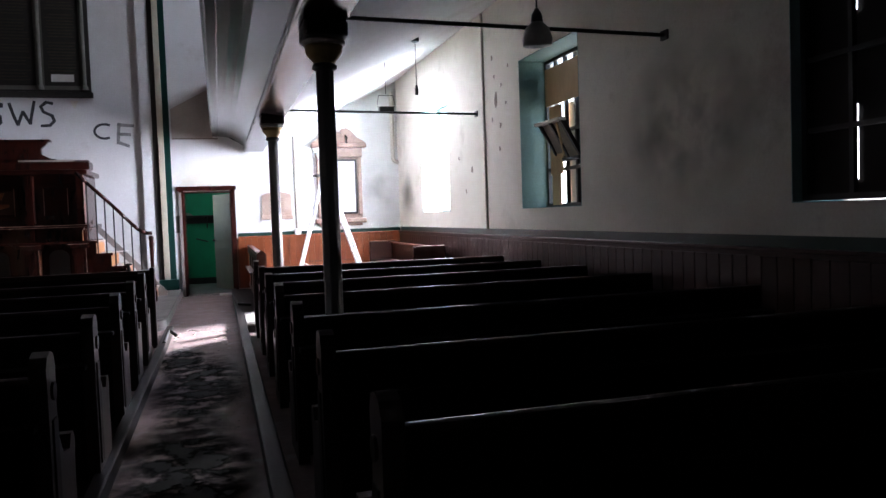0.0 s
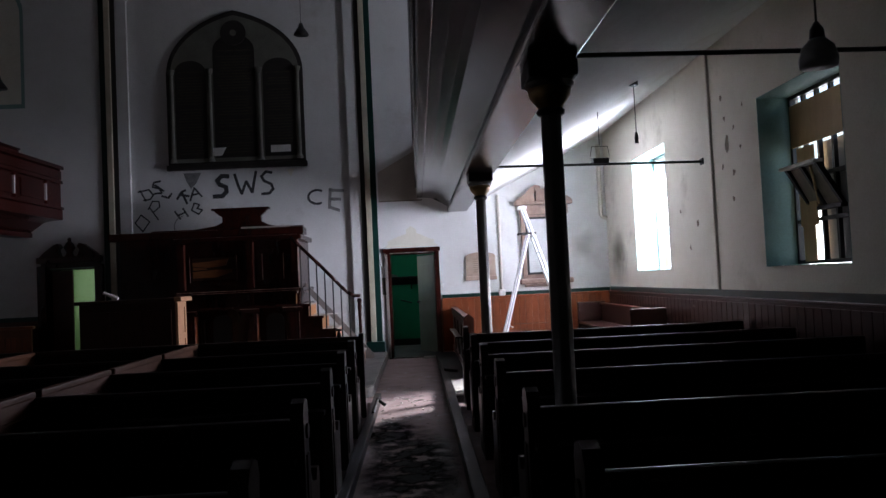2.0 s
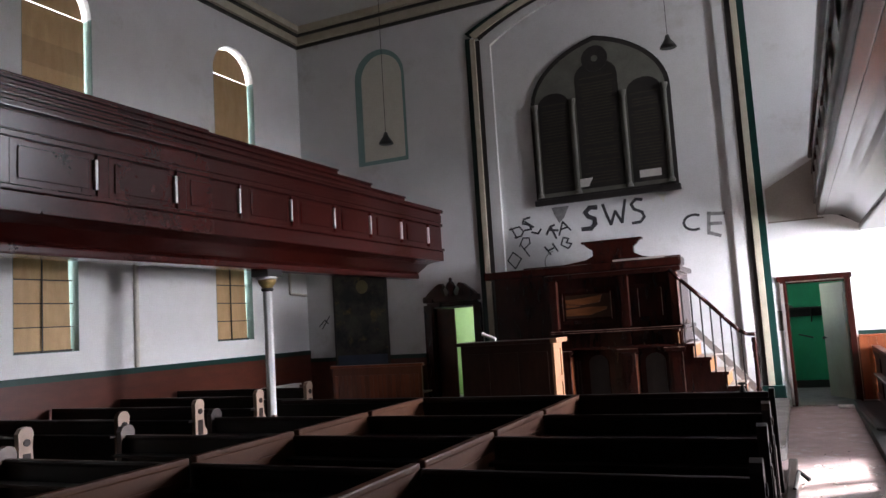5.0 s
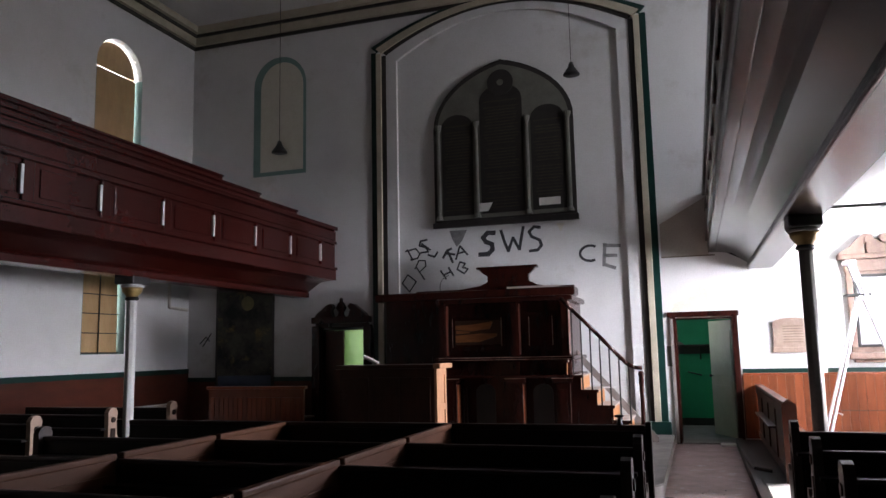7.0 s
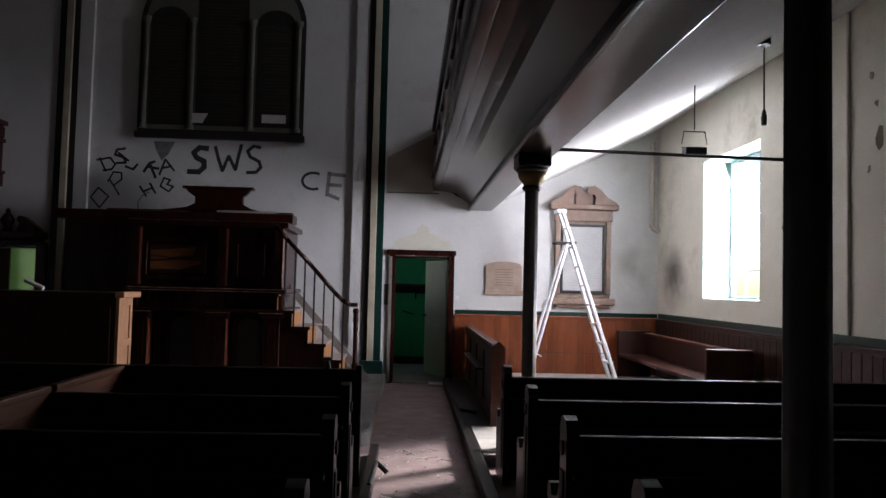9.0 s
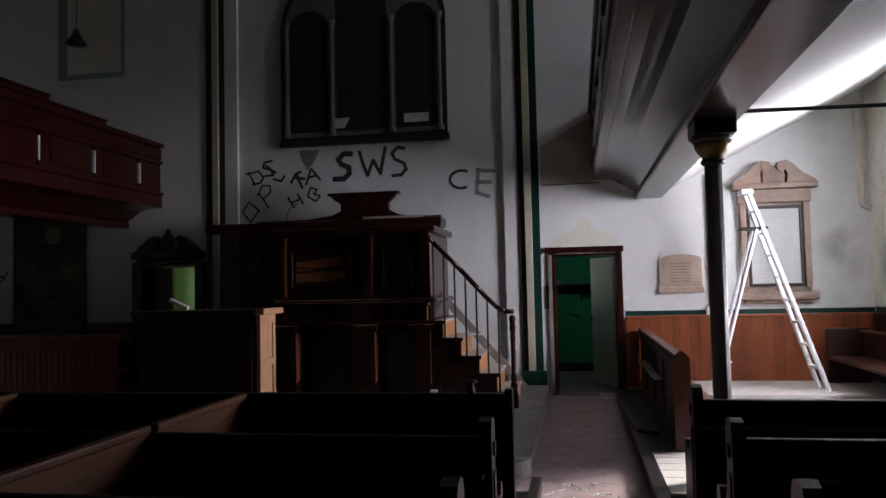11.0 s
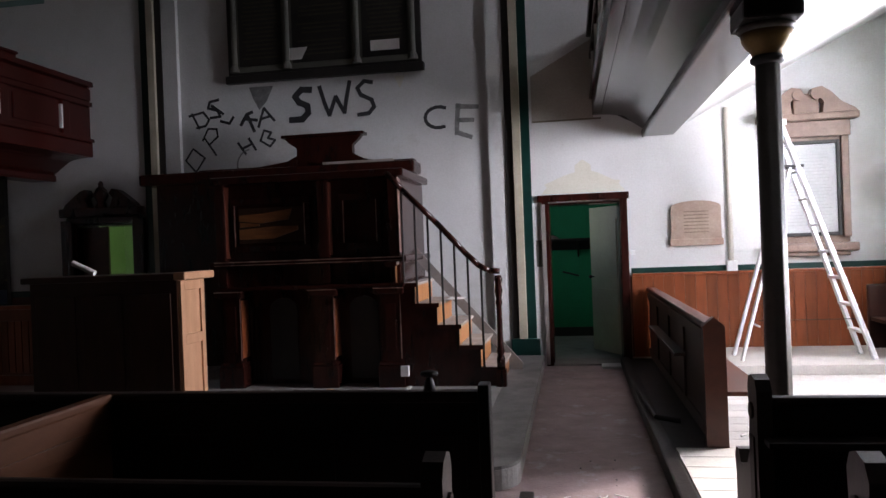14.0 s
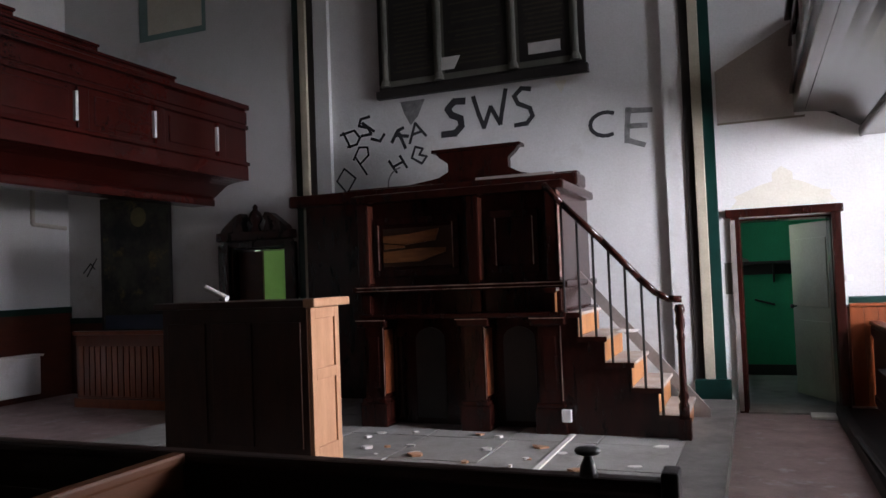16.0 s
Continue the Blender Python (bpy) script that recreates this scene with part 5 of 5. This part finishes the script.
part("shade", lathe(bmesh.new(), [(0.095, 2.46), (0.1, 2.5), (0.08, 2.57), (0.04, 2.61)], 3.5, 2.6, 20), M_LAMP, pl, smooth=True)
pl = thing("bulb_pendant", 3.83, 6.98, 2.84, "bare lamp holder on a long cord", "pendant lamp")
part("cord", tb((3.83, 6.98, 2.94), (3.83, 6.98, slope_z(3.83) + 0.02), 0.005, 6), M_IRON, pl)
part("holder", lathe(bmesh.new(), [(0.02, 2.84), (0.024, 2.9), (0.012, 2.96)], 3.83, 6.98, 10), M_IRON, pl)
part("ceiling_rose", lathe(bmesh.new(), [(0.05, slope_z(3.83) - 0.03), (0.05, slope_z(3.83) + 0.02)], 3.83, 6.98, 12), M_IRON, pl)
pl = thing("heater_pendant", 3.68, 8.05, 2.78, "dark lamp fitting hung on a forked bracket", "pendant lamp")
zt = slope_z(3.68)
part("cord", tb((3.68, 8.05, 3.02), (3.68, 8.05, zt + 0.02), 0.006, 6), M_IRON, pl)
for s in (-1, 1):
    part("fork", tb((3.68 + s * 0.12, 8.05, 2.88), (3.68 + s * 0.1, 8.05, 3.0), 0.004, 6), M_IRON, pl)
    part("fork_arm", tb((3.68 + s * 0.12, 8.05, 2.85), (3.68, 8.05, 2.84), 0.004, 6), M_IRON, pl)
part("fork_bar", tb((3.58, 8.05, 3.0), (3.78, 8.05, 3.0), 0.004, 6), M_IRON, pl)
part("fitting", bx(3.58, 3.78, 7.99, 8.11, 2.78, 2.85, bevel=0.015), M_IRON, pl)
for x, y, z in ((-0.45, 11.6, 5.72), (-5.22, 11.0, 4.82)):
    pl = thing("nave_pendant", x, y, z, "dark conical pendant lamp on a long cord", "pendant lamp")
    part("shade", lathe(bmesh.new(), [(0.13, z), (0.12, z + 0.03), (0.05, z + 0.13), (0.03, z + 0.2)], x, y, 18), M_IRON, pl, smooth=True)
    part("cord", tb((x, y, z + 0.18), (x, y, 8.2), 0.005, 6), M_IRON, pl)

# ---- windows ----


def window_bars(name, x, ya, yb, za, zb, nv, nh, m, label, r=0.012):
    w = struct(name, bx(x - 0.03, x + 0.03, ya, yb, za, za + 0.04), m, label, "window")
    part("window_frame", bx(x - 0.03, x + 0.03, ya, yb, zb - 0.04, zb), m, w)
    part("window_frame", bx(x - 0.03, x + 0.03, ya, ya + 0.04, za + 0.04, zb - 0.04), m, w)
    part("window_frame", bx(x - 0.03, x + 0.03, yb - 0.04, yb, za + 0.04, zb - 0.04), m, w)
    for i in range(1, nv):
        y = ya + (yb - ya) * i / nv
        part("glazing_bar", bx(x - r, x + r, y - r, y + r, za + 0.04, zb - 0.04), m, w)
    for i in range(1, nh):
        z = za + (zb - za) * i / nh
        part("glazing_bar", bx(x - r, x + r, ya + 0.04, yb - 0.04, z - r, z + r), m, w)
    return w


window_bars("window_1", RX + 0.4, 9.48, 11.12, 1.43, 3.25, 4, 5, M_WHITE, "tall bright window with thin glazing bars", 0.008)
w = window_bars("window_2", RX + 0.36, 4.95, 6.49, 1.42, 3.17, 6, 4, M_IRON, "broken iron window, partly boarded with plywood", 0.02)
for ya, yb, za, zb in ((4.96, 6.44, 2.62, 3.06), (6.02, 6.34, 1.8, 2.6), (6.08, 6.3, 1.44, 1.8), (4.96, 5.2, 1.44, 2.2)):
    part("plywood_board", bx(RX + 0.31, RX + 0.325, ya, yb, za, zb, bevel=0.002), M_PLY, w)
part("dirty_pane", bx(RX + 0.415, RX + 0.42, 4.96, 6.04, 1.44, 2.62), M_TABLET, w, "dirty grey glass panes")
# opened-out hopper light with splintered struts
hx0, hx1, hz0, hz1 = RX + 0.33, RX + 0.1, 1.98, 2.36
for yy in (5.62, 5.9, 6.18):
    part("hopper_strut", pr([(hx0, hz0), (hx1, hz1), (hx1 + 0.05, hz1 + 0.02), (hx0 + 0.04, hz0)], "y", yy - 0.022, yy + 0.022), M_PEW, w, "dark tilted casement bar")
part("hopper_pane", pr([(hx0 + 0.01, hz0), (hx1 + 0.04, hz1), (hx1 + 0.046, hz1), (hx0 + 0.016, hz0)], "y", 5.62, 6.18), M_CHIP, w, "splintered brown casement panel")
part("hopper_sill", bx(hx0 - 0.02, hx0 + 0.05, 5.6, 6.2, hz0 - 0.04, hz0, bevel=0.006), M_PEW, w)
part("hopper_ledge", bx(hx1 - 0.04, hx1 + 0.06, 5.58, 6.24, hz1, hz1 + 0.035, bevel=0.008), M_PIPE, w, "pale broken casement rail")
part("fallen_slat", tb((hx1, 5.7, hz1 - 0.02), (hx0, 6.0, hz0 + 0.03), 0.014, 6), M_PLY, w)
w = window_bars("window_3", RX + 0.1, 0.46, 1.99, 1.38, 3.15, 4, 4, M_IRON, "dark boarded window with slits of light", 0.016)
for ya, yb, za, zb in ((0.47, 1.6, 1.39, 3.15), (1.65, 1.98, 1.39, 3.15), (1.6, 1.65, 1.95, 2.5), (1.6, 1.65, 1.39, 1.5)):
    part("plywood_board", bx(RX + 0.135, RX + 0.15, ya, yb, za, zb), M_PEW, w)


def arched_board(name, ya, yb, za, zb, x):
    r = (yb - ya) / 2
    c = (ya + yb) / 2
    w = struct(name, bx(x - 0.02, x + 0.02, ya, yb, za, za + 0.04), M_IRON, "arched window boarded with brown plywood, light at its edge", "window")
    zs = [za + 0.04, za + 0.42, za + 0.8, za + 1.18, zb - r - 0.02]
    for a, b_ in zip(zs, zs[1:]):
        part("plywood_board", bx(x - 0.012, x + 0.012, ya + 0.01, yb - 0.04, a + 0.0005, b_ - 0.0005), M_PLY, w)
    rr = r - 0.05
    part("arched_plywood", pr([(c - 0.02 + rr * math.cos(math.pi * k / 14), zb - r + rr * math.sin(math.pi * k / 14)) for k in range(15)], "x", x - 0.012, x + 0.012), M_PLY, w)
    for i in (1, 2):
        part("glazing_bar", bx(x - 0.05, x - 0.03, ya, yb, za + i * 0.75, za + i * 0.75 + 0.02), M_IRON, w)


for h in left_holes[:2]:
    arched_board("window_4", *h[:4], LX - 0.14)
for k, h in enumerate(left_holes[2:4]):
    ya, yb, za, zb = h[:4]
    w = struct("window_5", bx(LX - 0.17, LX - 0.13, ya, yb, za, za + 0.03), M_IRON, "square window boarded with brown plywood, gaps of light", "window")
    for i in range(4):
        za2 = za + 0.03 + i * 0.33
        part("plywood_board", bx(LX - 0.162, LX - 0.138, ya + 0.01, yb - 0.03 - 0.008 * i, za2 + 0.003, za2 + 0.325), M_PLY, w)
        part("glazing_bar", bx(LX - 0.12, LX - 0.105, ya, yb, za2 - 0.008, za2 + 0.008), M_IRON, w)
    part("glazing_bar", bx(LX - 0.12, LX - 0.105, (ya + yb) / 2, (ya + yb) / 2 + 0.016, za, zb), M_IRON, w)
for y, z0, z1 in ((8.35, 1.27, 2.9),):
    dp = thing("left_wall_pipe", LX, y, z0, "cream painted pipe with a bracket head", "pipe")
    part("tube", tb((LX + 0.03, y, z0), (LX + 0.03, y, z1), 0.04, 10), M_PIPE, dp)
    part("head", bx(LX, LX + 0.12, y - 0.07, y + 0.07, z1, z1 + 0.12, bevel=0.02), M_PIPE, dp)
dp = thing("bent_pipe", LX, 12.4, 2.3, "cream pipe with an elbow", "pipe")
part("tube", tb((LX + 0.03, 12.35, 2.45), (LX + 0.03, 12.35, 3.3), 0.03, 10), M_PIPE, dp)
part("elbow", tb((LX + 0.03, 12.35, 2.45), (LX + 0.03, 12.9, 2.42), 0.03, 10), M_PIPE, dp)

# ---- clutter and wear ----
random.seed(5)
for i in range(34):
    x, y = random.uniform(-2.2, 0.3), random.uniform(9.2, 10.8)
    if -1.95 > x and 9.4 < y < 10:
        continue
    a = random.uniform(0, math.pi)
    s = random.uniform(0.02, 0.07)
    pts = [(x + s * math.cos(a + k * math.pi / 2.5) * random.uniform(0.5, 1.3), y + s * math.sin(a + k * math.pi / 2.5) * random.uniform(0.4, 1)) for k in range(5)]
    tagged(part("plaster_fragment", pr(pts, "z", 0.147, 0.147 + random.uniform(0.004, 0.02)), M_PAPER if i % 3 else M_PALEWOOD), "broken plaster flake on the paving", "debris", "floor debris")
tagged(part("white_batten", bx(-0.5, -0.46, 9.6, 10.87, 0.148, 0.16), M_PAPER), "thin white batten lying on the paving", "batten")
tagged(part("wall_socket", bx(-0.56, -0.48, 10.82, 10.866, 0.26, 0.36, bevel=0.006), M_WHITE), "white electric socket on the pulpit plinth", "socket")
tagged(part("paper_sheet", bx(-0.17, -0.01, 11.3, 11.6, 0.951, 0.958), M_PAPER), "white paper lying on a stair tread", "paper")
bent = thing("bent_pipe_debris", 1.75, 10.4, 0.1, "black bent pipe lying along the kerb", "pipe")
part("tube", tb((1.68, 9.6, 0.15), (1.62, 11.2, 0.15), 0.02, 8), M_IRON, bent)
part("bend", tb((1.68, 9.6, 0.15), (1.85, 9.55, 0.13), 0.02, 8), M_IRON, bent)
tagged(part("white_cable", tb((2.2, 9.2, 0.11), (2.9, 9.9, 0.11), 0.008, 6), M_PAPER), "white cable lying on the boards", "cable")
for cx, cz, s in ((7.55, 2.85, 0.12), (7.4, 2.5, 0.06), (7.6, 3.15, 0.05), (7.35, 3.0, 0.05), (7.7, 2.6, 0.05), (7.45, 2.2, 0.05), (7.2, 2.75, 0.04), (7.65, 3.4, 0.06), (7.1, 3.2, 0.04), (8.6, 2.0, 0.06), (9.2, 2.2, 0.04), (8.9, 1.7, 0.05)):
    pts = []
    for k in range(9):
        a = 2 * math.pi * k / 9
        r = s * random.uniform(0.35, 1.0)
        pts.append((cx + r * math.cos(a) * 0.8, cz + r * math.sin(a)))
    pts = [(a_ - 0.25, b_) for a_, b_ in pts]
    struct("plaster_chip", pr(pts, "x", RX - 0.003, RX), M_CHIP, "chipped plaster patch baring brown render", "plaster damage")
for y0, y1, z0, z1 in ((2.2, 4.1, 1.35, 2.75), (11.3, 12.9, 1.15, 2.3)):
    struct("mould_stain", bx(RX - 0.0035, RX - 0.003, y0, y1, z0, z1), M_MOULD, "grey-brown mould stain on the cream plaster", "stain")
struct("mould_stain", bx(4.1, RX - 0.01, FY - 0.0035, FY - 0.003, 1.15, 2.7), M_MOULDF, "grey-brown mould stain on the cream plaster", "stain")
iron = thing("hinge_iron", 0.85, 6.9, 0.1, "curled black iron door stop on the kerb", "ironwork")
part("scroll", tb((0.82, 6.6, 0.1), (0.86, 6.85, 0.2), 0.018, 8), M_IRON, iron)
part("ring", tb((0.86, 6.85, 0.2), (0.94, 6.8, 0.14), 0.018, 8), M_IRON, iron)

# dark grit and flakes on the aisle floor
random.seed(11)
gb = bmesh.new()
for i in range(420):
    y = random.gauss(4.4, 0.8) if i % 3 else random.uniform(-1.0, 9.0)
    x = random.uniform(0.9, 1.58)
    s_ = random.uniform(0.002, 0.009)
    a = random.uniform(0, 6.28)
    prism(gb, [(x + s_ * math.cos(a + k * 2.09) * random.uniform(0.5, 1.2), y + s_ * math.sin(a + k * 2.09)) for k in range(3)], "z", 0.004, 0.005 + random.uniform(0.001, 0.006))
tagged(part("floor_grit", gb, M_GRIT_SHADE), "dark plaster grit and flakes scattered on the aisle floor", "debris", kind="stuff")
for cx, cy, w, h in ((1.25, 4.7, 0.42, 1.7), (1.2, 2.3, 0.42, 1.5), (1.02, 6.0, 0.25, 0.8), (1.3, 0.2, 0.4, 1.6)):
    struct("damp_stain", bx(cx - w, min(cx + w, 1.615), cy - h, cy + h, 0.002, 0.0035), M_DAMP, "dark damp dirt spread over the tile floor", "stain")

# pale scuffs on the tiles by the front pews
random.seed(23)
sb = bmesh.new()
for i in range(46):
    x, y, a = random.uniform(0.85, 1.52), random.uniform(6.5, 8.25), random.uniform(0, 6.28)
    turn, w = random.uniform(-0.9, 0.9), random.uniform(0.0012, 0.0045)
    for k in range(random.randint(1, 4)):
        x2, y2 = x + 0.028 * math.cos(a), y + 0.028 * math.sin(a)
        nx, ny = -math.sin(a) * w, math.cos(a) * w
        if 0.85 < x2 < 1.58:
            prism(sb, [(x - nx, y - ny), (x2 - nx, y2 - ny), (x2 + nx, y2 + ny), (x + nx, y + ny)], "z", 0.0002, 0.0045 + 0.0003 * (i % 5))
        x, y, a = x2, y2, a + turn * random.uniform(0.2, 1.2)
tagged(part("floor_scuffs", sb, M_PAPER), "pale plaster scuffs trodden into the reddish tiles", "debris", kind="stuff")
